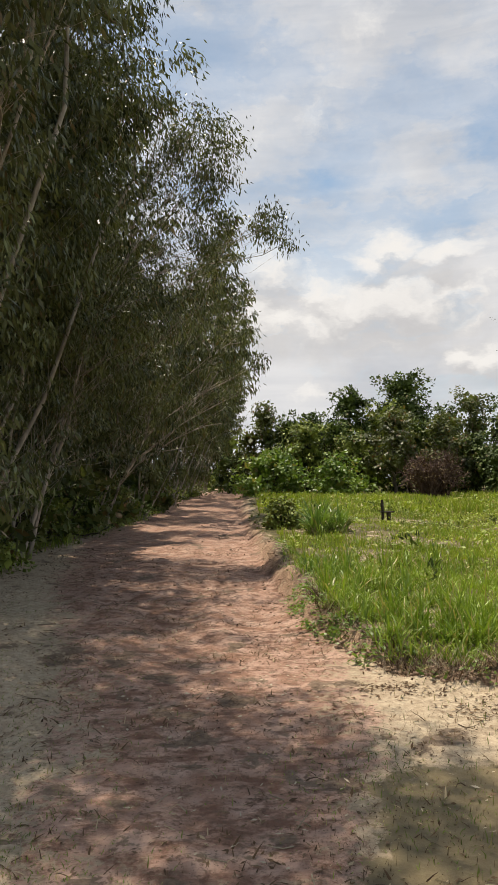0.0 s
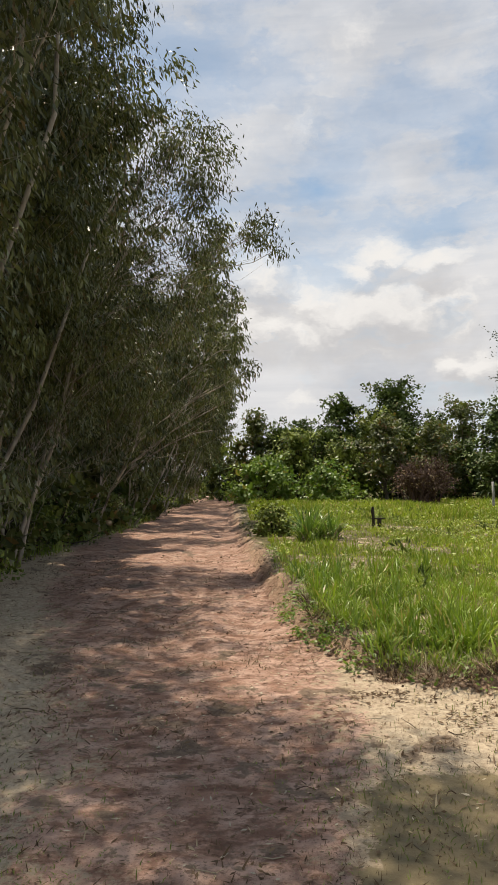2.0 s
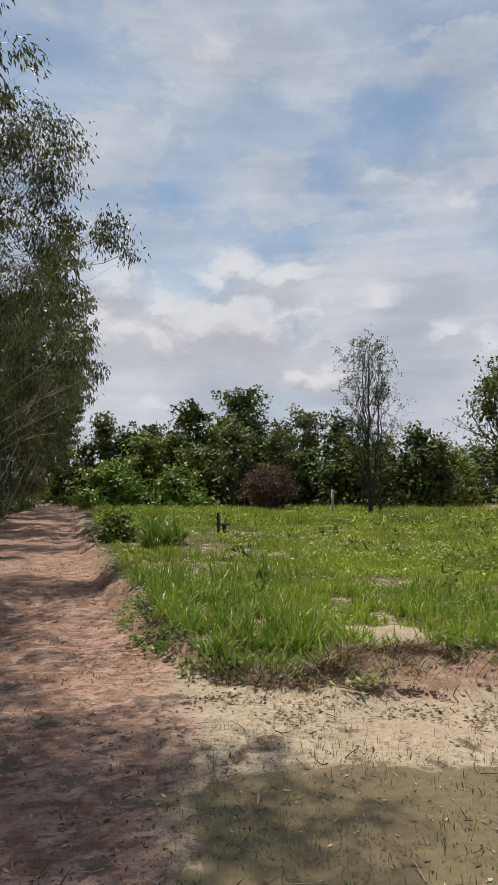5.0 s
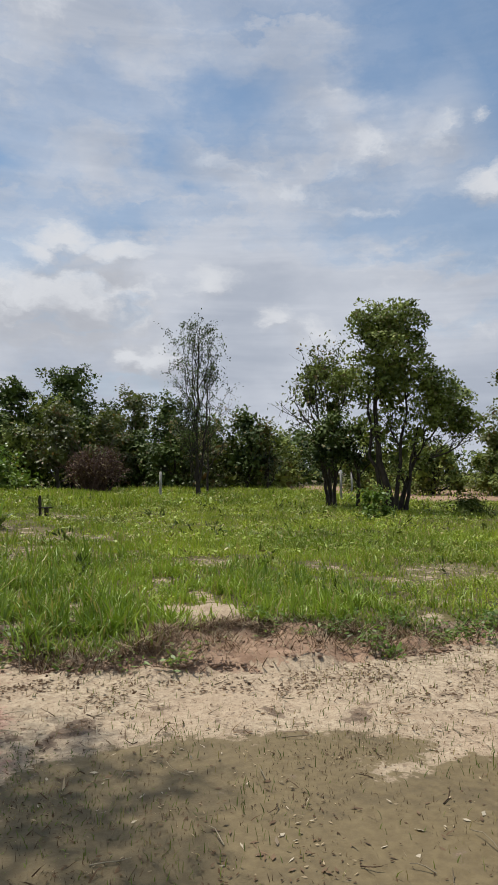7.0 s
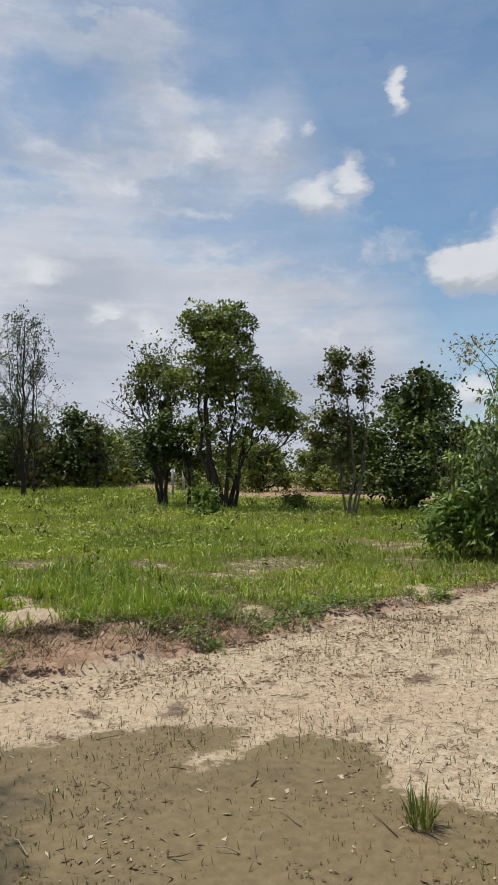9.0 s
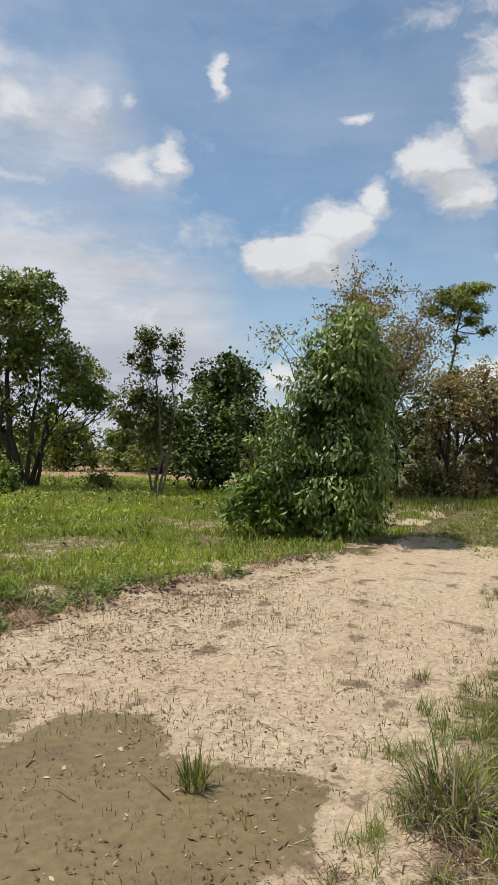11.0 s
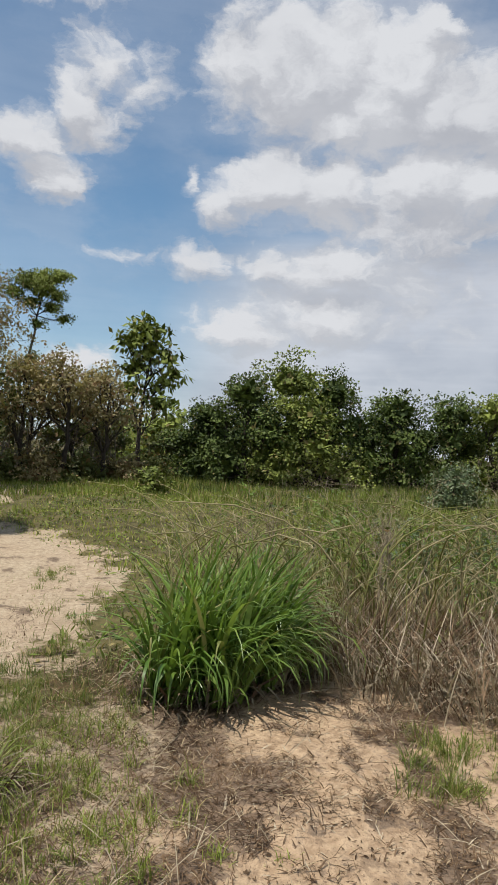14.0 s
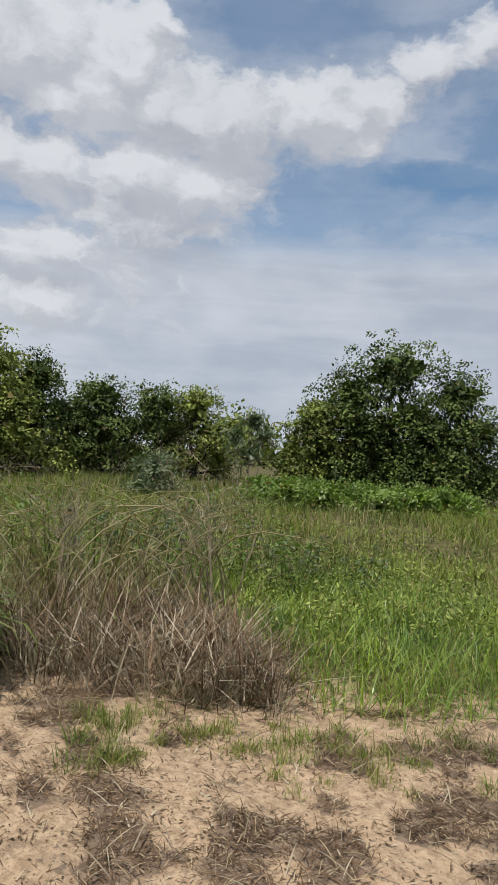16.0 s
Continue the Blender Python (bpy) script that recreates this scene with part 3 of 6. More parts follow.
def build_ground():
    cx, cy = 0.15, -0.2
    rings = [0.0, 0.35]
    while rings[-1] < 2600:
        r = rings[-1]
        rings.append(r + max(0.03, r * (0.0165 if r < 14 else 0.025 if r < 45 else 0.09)))
    ang = np.radians(np.r_[np.arange(-35, 150, 0.46), np.arange(150, 325, 5.0)])
    rr, aa = np.meshgrid(rings, ang, indexing="ij")
    x, y = cx + rr * np.sin(aa), cy + rr * np.cos(aa)
    z = height(x, y)
    nr, na = x.shape
    i, j = np.meshgrid(np.arange(nr - 1), np.arange(na), indexing="ij")
    k = (j + 1) % na
    quads = np.stack([i * na + j, (i + 1) * na + j, (i + 1) * na + k, i * na + k], -1).reshape(-1, 4)[:, ::-1]
    me = mesh_data("ground", np.stack([x, y, z], -1).reshape(-1, 3), [quads], EARTH)
    me.shade_smooth()
    s, f = inside(x, y, SAND), inside(x, y, FIELD)
    wob = 0.25 * (lattice(x, y, 0.5, 21) - 0.5)
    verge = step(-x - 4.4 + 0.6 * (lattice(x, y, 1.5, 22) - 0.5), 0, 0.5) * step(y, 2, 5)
    patches = 1 - 0.4 * step(lattice(x, y, 1.6, 24) + 0.35 * (lattice(x, y, 0.5, 25) - 0.5), 0.52, 0.74) * step(-f + 7.0, 0, 2) * step(f, 0.0, 0.4)
    patches = patches * (1 - 0.8 * step(f, 0.0, 0.3) * step(1.7 - inside(x, y, TURF), 0, 1.2) * step(x, 1.9, 3.0) * step(lattice(x, y, 0.75, 57) + 0.5 * (lattice(x, y, 0.25, 58) - 0.5), 0.40, 0.62))
    bare = np.maximum(inside(x, y, [(24, 26), (36, 26), (44, 52), (27, 52)]), inside(x, y, [(26, 18), (31, 17), (36, 27), (28, 27)]))
    masks = {
        "green": step(np.where((f > -0.2) & (x < 12.0), inside(x, y, TURF) + 0.05, -0.55 * s - 0.1) + 1.6 * wob, -0.25, 0.45) * (1 - verge) * patches,
        "road": step(inside(x, y, ROAD) + 1.5 * wob, -0.8, 0.8),
        "silt": step(inside(x, y, SILT) + 0.6 * wob, -0.30, 0.30),
        "waste": np.maximum(dead_mat(x, y), 1.0 * step(0.35 - np.abs(inside(x, y, TURF) + 0.08), 0, 0.2) * step(f, -0.1, 0.1) * (1 - step(x, 4.5, 6))),
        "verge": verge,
        "hump": step(inside(x, y, [(2.0, 0.1), (3.4, -0.2), (5.0, -0.6), (5.2, -3.0), (3.2, -5.0), (0.5, -5.0), (1.0, -1.5)]) + wob, -0.3, 0.5),
        "bare": np.maximum(step(bare, -0.5, 0.5), 0.8 * step(f, -0.15, 0.1) * (1 - step(inside(x, y, TURF), -0.2, 0.2))),
    }
    for key, val in masks.items():
        me.attributes.new(key, "FLOAT", "POINT").data.foreach_set("value", val.astype(np.float32).ravel())
    return tagged(new("ground", me), "pale sandy clearing, red dirt road and grassy field", "ground", kind="structure")


build_ground()


# ---- trees ----
def wobble(a, b, n, amount, rng, sag=0.0):
    """A crooked line from a to b."""
    s = np.linspace(0, 1, n)[:, None]
    line = np.asarray(a) * (1 - s) + np.asarray(b) * s
    bend = rng.normal(0, amount, (3,)) * np.sin(np.pi * s) + rng.normal(0, amount * 0.35, (n, 3)) * np.sin(np.pi * s)
    line = line + bend
    line[:, 2] += sag * np.sin(np.pi * s[:, 0])
    return line


def make_tree(name, label, x, y, stems, blobs, leaf, leaves, size, bark, seed, droop=0.22, flat=0.68, cluster=0.35, per=14, limb=0.03, twigs=1.0, slim=0.55, shell=0.45, caps=True, heart=1.0, group="", category="tree"):
    """A tree: stems [(dx, dy, top_dx, top_dy, top_z, radius)], crown masses [(dx, dy, z, half_width, half_height, share)]."""
    rng = np.random.RandomState(seed)
    z0 = float(height(np.array(x), np.array(y))) - 0.05
    root = tagged(new(name), label, category, group)
    root.empty_display_size = 0.3
    root.location = (x, y, z0)
    lines = []
    for dx, dy, tx, ty, tz, rad in stems:
        g = Geo()
        line = wobble((dx, dy, 0), (tx, ty, tz), 11, 0.035 * tz, rng)
        taper = rad * (1 - 0.82 * np.linspace(0, 1, 11) ** 0.8)
        taper[0] *= 1.35
        g.tube(line, taper, 8)
        part("trunk", g.data("trunk", bark, True), root)
        lines.append((line, taper))
    wood, crown = Geo(), Geo()
    total = sum(b[5] for b in blobs)
    for bx, by, bz, hw, hh, share in blobs:
        bz = max(bz - z0, 0.2)
        c = np.array([bx, by, bz])
        line, taper = min(lines, key=lambda l: np.linalg.norm(l[0][-1][:2] - c[:2]) + 0.3 * abs(l[0][-1][2] - bz))
        low = max(0.12, (bz - hh * 1.3 - rng.uniform(0.0, 0.8)) / max(line[-1][2], 0.1))
        k = min(9, int(np.clip(low, 0.1, 0.9) * 10))
        hub = c - np.array([0, 0, hh * 0.45])
        arm = wobble(line[k], hub, 7, 0.05 * np.linalg.norm(hub - line[k]) + 0.02, rng)
        ra = max(limb * 0.7, min(taper[k] * 0.6, limb * 2.2))
        wood.tube(arm, np.linspace(ra, ra * 0.55, 7), 5)
        n = max(4, int(leaves * share / total / per))
        d = rng.normal(size=(n, 3))
        d /= np.linalg.norm(d, axis=1, keepdims=True)
        lump = 1 + 0.30 * np.sin(3.1 * d[:, 0] + seed) * np.sin(2.7 * d[:, 2] + 1.3 * seed + 3 * d[:, 1])
        reach = (shell + (1.06 - shell) * rng.rand(n) ** 0.6) * lump
        pts = c + d * reach[:, None] * np.array([hw, hw, hh])
        for p in pts[: int(min(n, 14) * twigs)]:
            s = rng.uniform(0.3, 1.0)
            src = arm[int(s * 6)]
            wood.tube(wobble(src, p, 4, 0.05 * np.linalg.norm(p - src), rng), np.linspace(ra * 0.42, ra * 0.12, 4), 3)
        k = max(3, int(heart * (120 if caps else 50))) if hw > 0.6 or caps else 2
        core = rng.normal(size=(k, 3))
        core *= (rng.uniform(0.1, 0.44, k) / np.linalg.norm(core, axis=1))[:, None]
        big = np.minimum(0.48 * hw, (3.2 if caps else 1.1) * size) * rng.uniform(0.7, 1.3, k)
        crown.leaves(c + core * [hw, hw, hh], rng.normal(size=(k, 3)), big, big * (0.6 if caps else 0.35), rng, 0.3)
        ln = size * rng.uniform(0.6, 1.25, n * per)
        if caps:
            u = rng.normal(size=(n * per, 3)) + [0, 0, 0.55] + 0.5 * np.repeat(d, per, 0)
            u /= np.linalg.norm(u, axis=1, keepdims=True)
            big = np.repeat(cluster * rng.uniform(0.9, 2.0, n), per)[:, None]
            at = np.repeat(pts, per, 0) + u * big * rng.uniform(0.6, 1.05, (n * per, 1)) * [1, 1, 0.7]
            way = rng.normal(0, 0.7, (n * per, 3)) + 0.45 * u - [0, 0, droop * 1.6]
            crown.leaves(at, way, ln, ln * slim, rng, 0.3, 0.4 * u + 0.3 * np.repeat(d, per, 0) + [0, 0, 0.45])
        else:
            at = np.repeat(pts, per, 0) + rng.normal(0, cluster, (n * per, 3)) * [1, 1, 0.75]
            way = np.repeat(d, per, 0) * 0.55 + rng.normal(0, 0.6, (n * per, 3)) - [0, 0, droop * 1.6]
            crown.leaves(at, way, ln, ln * slim, rng, flat)
    if wood.n:
        part("limb", wood.data("limb", bark, True), root)
    part("crown", crown.data("crown", leaf), root)
    return root


def eucalypt(seed, tall, leaves, size, lean, leaf=LEAF_EUCALYPT, extra=(), twigs=1.0):
    """One plantation eucalypt: slim pale stems leaning over the road, hanging foliage from low to high."""
    rng = np.random.RandomState(seed)
    stems = [(0, 0, lean, rng.normal(0, 0.5), tall, 0.055), (0.15, 0.1, lean * 0.75 + rng.uniform(0.2, 0.9), rng.normal(0, 0.8), tall * 0.8, 0.045), (-0.15, 0.2, lean * 0.2 - 0.5, rng.normal(0, 0.9), tall * 0.85, 0.04)]
    blobs = list(extra)
    for k in range(10):
        s = (k + 0.3) / 10
        z = 1.5 + s * (tall - 1.9)
        r = 1.2 * (0.7 + 0.55 * math.sin(math.pi * min(1, s * 1.05))) * rng.uniform(0.8, 1.2)
        blobs.append((lean * s ** 0.9 + rng.normal(0, 0.45), rng.normal(0, 0.75), z, r, r * 0.8, r * r * (0.4 if s < 0.2 else 1.5 if s < 0.7 else 0.8)))
    return make_tree("eucalyptus_tree", "tall slender eucalyptus with drooping grey-green leaves and pale stems", 0, 0, stems, blobs, leaf, leaves, size, BARK_PALE, seed,
                     droop=0.9, flat=0.25, cluster=0.145, per=44, limb=0.017, slim=0.26, shell=0.35, caps=False, twigs=twigs, group="eucalyptus row along the road")


def row_of_eucalypts():
    near = [eucalypt(101 + k, 14.4 + 0.5 * k, 25000 if k % 2 else 29000, 0.15, (2.4, 1.6, 2.6)[k]) for k in range(3)]
    far = [eucalypt(131 + k, 12.4 + 0.7 * k, 5200, 0.27, (4.0, 4.6, 4.3)[k], twigs=0.4) for k in range(3)]
    rear = [eucalypt(151 + k, 14.5 + 0.7 * k, 2400, 0.5, 1.2, twigs=0.2) for k in range(2)]
    # the one whose crown bulges out over the road, with a loose branch beyond it
    edge = eucalypt(161, 9.4, 30000, 0.12, 3.0, extra=[(5.45, 0.1, 7.1, 0.26, 0.26, 0.14), (5.05, 0.0, 7.05, 0.34, 0.42, 0.40), (5.5, 0.0, 6.6, 0.22, 0.2, 0.10), (3.95, 0, 8.3, 0.72, 0.75, 1.4), (3.3, 0, 9.0, 0.75, 0.65, 1.3),
                                                      (3.9, 0, 7.2, 0.65, 0.8, 1.3), (3.9, 0, 6.2, 0.6, 0.7, 1.0), (2.6, 0, 8.0, 0.9, 0.9, 1.0), (3.3, 0, 5.2, 0.7, 0.7, 0.8)])
    edge.matrix_basis = pose(-4.75, 14.2, -0.05)
    # and the next along, hanging lower
    low = eucalypt(163, 9.0, 9000, 0.17, 3.6, extra=[(5.05, 0, 5.5, 0.40, 0.7, 0.8), (4.5, 0, 6.2, 0.55, 0.7, 0.9), (4.3, 0, 7.2, 0.55, 0.6, 0.7), (4.5, 0, 4.6, 0.6, 0.7, 0.8), (3.8, 0, 5.4, 0.8, 0.9, 1.1), (3.9, 0, 3.6, 0.6, 0.6, 0.5)])
    low.matrix_basis = pose(-4.75, 21.5, -0.05)
    over = eucalypt(171, 11.5, 13000, 0.16, 3.8, extra=[(3.8, 0.0, 9.6, 0.6, 0.5, 0.9), (4.3, 0.3, 10.3, 0.55, 0.4, 0.7), (3.3, -0.4, 8.8, 0.65, 0.5, 0.9), (3.9, 1.0, 10.2, 0.55, 0.4, 0.7), (4.6, -0.6, 9.4, 0.5, 0.4, 0.6), (2.6, 0.5, 9.0, 0.6, 0.5, 0.7),
                                                     (3.4, -1.0, 9.6, 0.8, 0.5, 1.8), (3.9, -1.2, 9.8, 0.6, 0.4, 1.0), (3.4, 0.3, 9.5, 0.7, 0.5, 1.8), (3.5, 1.2, 9.7, 0.6, 0.5, 1.4)])
    over.matrix_basis = pose(-4.6, 7.0, -0.05)
    rng = np.random.RandomState(5)
    spots = []
    for row, x in enumerate((-4.75, -7.2, -9.6)):
        y = 6.2 + 0.9 * row
        while y < (76 if row == 0 else 60):
            spots.append((row, x + rng.normal(0, 0.35) - 0.1, y + rng.normal(0, 0.6)))
            y += 2.1 if row == 0 and y < 13 else 2.9 if row == 0 and y < 30 else 3.4 + 1.6 * (row == 2)
    used = {}
    for row, x, y in spots:
        kinds = rear if row or 13 < y < 23 else near if y < 25 else far
        turn = used.setdefault(id(kinds), 0)
        used[id(kinds)] = turn + 1
        k = turn % len(kinds)
        x -= 0 if row else 0.5 if y < 8 else 0.0 if y < 11 else 0.8 if 13.5 < y < 25 else 0
        m = pose(x, y, float(height(np.array(x), np.array(y))) - 0.05, 0, 0, rng.normal(0, 8))
        if turn < len(kinds):
            kinds[k].matrix_basis = m
        else:
            copy_thing(kinds[k], m)


row_of_eucalypts()


def turned(root):
    """Turns a tree so that its own x runs across the line from the clearing."""
    root.rotation_euler = (0, 0, math.atan2(-root.location.x, root.location.y))
    return root


def round_tree(name, label, x, y, top, wide, leaf, leaves, size, seed, low=0.25, bark=BARK_DARK, stem=0.14, group="", category="tree", tiers=3, per=16, heart=1.0, rich=2.3, **more):
    """A full crown of several overlapping masses down to near the ground."""
    rng = np.random.RandomState(seed + 900)
    far = y > 44
    size = size * (0.80 if far else 0.66)
    top, leaves = top - 0.5 * size, int(leaves * (1.15 if far else rich))
    blobs, r = [], wide * 0.56
    for t in range(tiers):
        s = (t + 0.5) / tiers
        z = top * (low + (1 - low) * s)
        ring = r * (1.0 - 0.55 * max(0.0, s - 0.45) / 0.55) * 0.62
        count = max(2, int(round(2.2 + 1.4 * (1 - s))))
        for k in range(count):
            a = 2 * math.pi * (k / count + 0.13 * t) + rng.uniform(-0.4, 0.4)
            h = top * (1 - low) / tiers * 0.62
            q = r * (0.62 - 0.16 * s) * rng.uniform(0.8, 1.15)
            zz = min(z + rng.normal(0, 0.08 * h), top - h * 1.02)
            blobs.append((ring * math.cos(a), ring * math.sin(a), zz, q, h, q * q))
    h = top * (1 - low) / tiers * 0.6
    blobs.append((rng.normal(0, 0.1 * r), 0, top - h, r * 0.42, h, (0.5 * r) ** 2))
    stems = [(0, 0, rng.normal(0, 0.08) * top, rng.normal(0, 0.05) * top, top * 0.85, stem)]
    return turned(make_tree(name, label, x, y, stems, blobs, leaf, leaves, size, bark, seed, cluster=size * (1.5 if far else 2.1), per=per * 2 if leaves > 3000 else int(per * 1.5), slim=0.72, twigs=0.5, heart=heart * (0.5 if far else 1.0), group=group, category=category, **more))


def far_treeline():
    g = "wood along the far side of the field"
    t = "broadleaf_tree"
    round_tree("shrub", "low yellow-green shrub at the end of the road", 1.6, 47.9, 3.7, 4.6, LEAF_BRIGHT, 2600, 0.34, 1, 0.05, category="shrub", group=g, tiers=2)
    round_tree(t, "grey-green tree behind the low shrubs", 1.6, 60, 8.3, 4.6, LEAF_OLIVE, 3000, 0.34, 2, group=g)
    round_tree(t, "dark green tree in the far wood", 5.2, 61.7, 7.5, 4.4, LEAF_DARK, 3000, 0.36, 3, group=g)
    round_tree(t, "dark green tree with an uneven top", 8.3, 57.4, 9.3, 4.6, LEAF_DARK, 3400, 0.38, 4, group=g)
    round_tree(t, "tall dark tree with a dense domed crown", 14.1, 62.4, 11.3, 6.0, LEAF_DARK, 5200, 0.36, 5, 0.35, group=g, shell=0.6)
    round_tree(t, "olive tree with a flat, partly dry canopy", 10.9, 50.8, 6.7, 5.2, LEAF_OLIVE, 3200, 0.30, 6, 0.3, group=g, bark=BARK_GREY)
    round_tree(t, "yellow-green tree in the far wood", 14.8, 51.9, 6.4, 3.8, LEAF_OLIVE, 2800, 0.30, 7, group=g)
    round_tree(t, "pale grey-green tree in the far wood", 19.0, 59.0, 9.4, 4.8, LEAF_OLIVE, 2800, 0.34, 8, group=g, bark=BARK_PALE)
    round_tree(t, "dark large-leaved tree in the far wood", 20.6, 54.2, 8.2, 3.6, LEAF_DARK, 2600, 0.40, 9, group=g)
    round_tree(t, "small dark tree beside the bare one", 23.9, 46.2, 6.5, 3.4, LEAF_DARK, 2400, 0.36, 10, group=g)
    round_tree(t, "slender thin-leaved tree in the far wood", 24.9, 44.6, 5.6, 1.6, LEAF_OLIVE, 700, 0.30, 11, group=g)
    round_tree(t, "rounded distant tree beyond the bare earth", 39.8, 63.6, 6.4, 5.4, LEAF_DARK, 2600, 0.40, 12, group=g)
    round_tree("shrub", "bright green shrub at the foot of the wood", 6.1, 47.6, 3.2, 3.8, LEAF_BRIGHT, 1900, 0.32, 13, 0.05, category="shrub", group=g, tiers=2)
    round_tree(t, "dark tree standing between the road and the wood", 4.4, 54, 6.2, 4.4, LEAF_MID, 2600, 0.34, 14, 0.1, group=g)
    round_tree(t, "shaded tree under the domed one", 8.0, 52.5, 5.2, 4.6, LEAF_MID, 2600, 0.32, 15, 0.1, group=g)
    round_tree(t, "dark undergrowth tree in the far wood", 17.4, 52.5, 5.0, 4.2, LEAF_DARK, 2400, 0.34, 16, 0.08, group=g)
    round_tree(t, "dark undergrowth tree by the bare trunks", 21.0, 46.5, 4.2, 4.2, LEAF_OLIVE, 2000, 0.30, 17, 0.08, group=g, bark=BARK_GREY)
    infill = [(3.4, 58.5, 6.4, 4.6), (11.6, 59, 7.4, 5), (17, 58, 7.2, 5), (22.6, 51, 5.4, 4.4), (26.5, 49, 4.8, 4.6), (12.8, 54.5, 5.6, 4.6), (6.6, 55.5, 6.0, 4.4), (29.5, 52, 4.6, 5), (34, 58, 5.0, 5.5), (19.0, 48, 4.6, 4)]
    for k, (x, y, top, wide) in enumerate(infill):
        round_tree(t, "shaded green tree within the far wood", x, y, top * 1.12, wide * 1.1, (LEAF_DARK, LEAF_MID, LEAF_DARK)[k % 3], 2300, 0.34, 20 + k, 0.05, group=g)
    # a far belt that closes the view
    belt = [(-2.5, 80, 7, 9), (9, 82, 8, 10), (22, 78, 8.5, 10), (32, 74, 6.5, 9), (46, 66, 5.2, 8), (52, 58, 5.4, 8), (40, 48, 4.2, 6), (56, 48, 5.4, 8), (48, 40, 4.6, 7), (58, 34, 5.4, 8),
            (60, 22, 5.2, 8), (62, 10, 5.0, 8), (46, 4, 3.6, 6), (60, -2, 4.8, 8), (60, -14, 4.8, 8), (56, -26, 5.0, 8), (48, -36, 5.2, 8), (38, -44, 5.2, 8), (28, -50, 6, 9)]
    for k, y in enumerate((14, 23, 32, 41, 50, 60, 71)):
        round_tree(t, "dark tree beyond the eucalyptus row", -21 - 2.0 * (k % 2), y, 6.5, 9.5, LEAF_DARK, 800, 0.7, 330 + k, 0.04, heart=0.3, rich=1.2, group="trees beyond the eucalyptus row")
    for k, (x, y, top, wide) in enumerate(belt):
        round_tree(t, "dark green tree in a distant belt", x, y, top, wide, LEAF_DARK if k % 3 else LEAF_MID, 950, 0.72, 40 + k, 0.06, heart=0.4, rich=1.4, group="distant belt of trees")


def dead_shrub():
    """A heap of brown, leafless twigs."""
    rng = np.random.RandomState(77)
    x, y = 11.9, 44.4
    root = tagged(new("dead_shrub"), "round dead shrub of reddish-brown bare twigs", "shrub")
    root.location = (x, y, float(height(np.array(x), np.array(y))) - 0.05)
    g, lv = Geo(), Geo()
    for k in range(150):
        a, s = rng.uniform(0, 2 * np.pi), rng.uniform(0.35, 1)
        tip = np.array([2.15 * s * math.cos(a), 1.7 * s * math.sin(a), 3.3 * math.sqrt(max(0.02, 1 - s * s * 0.92)) * rng.uniform(0.75, 1.05)])
        base = np.array([rng.normal(0, 0.35), rng.normal(0, 0.3), 0])
        line = wobble(base, tip, 6, 0.18, rng, 0.5 * s)
        g.tube(line, np.linspace(0.045, 0.012, 6), 4)
        for _ in range(4):
            p = line[rng.randint(2, 6)]
            g.tube(wobble(p, p + rng.normal(0, 0.45, 3) + [0, 0, 0.15], 3, 0.05, rng), np.linspace(0.018, 0.006, 3), 3)
        n = 14
        at = line[rng.randint(2, 6, n)] + rng.normal(0, 0.22, (n, 3))
        lv.leaves(at, rng.normal(size=(n, 3)), rng.uniform(0.1, 0.24, n), 0.09, rng)
    part("twig_tangle", g.data("twigs", TWIG_DEAD, True), root)
    part("withered_foliage", lv.data("withered_foliage", STEM_BROWN), root)
    turned(root)


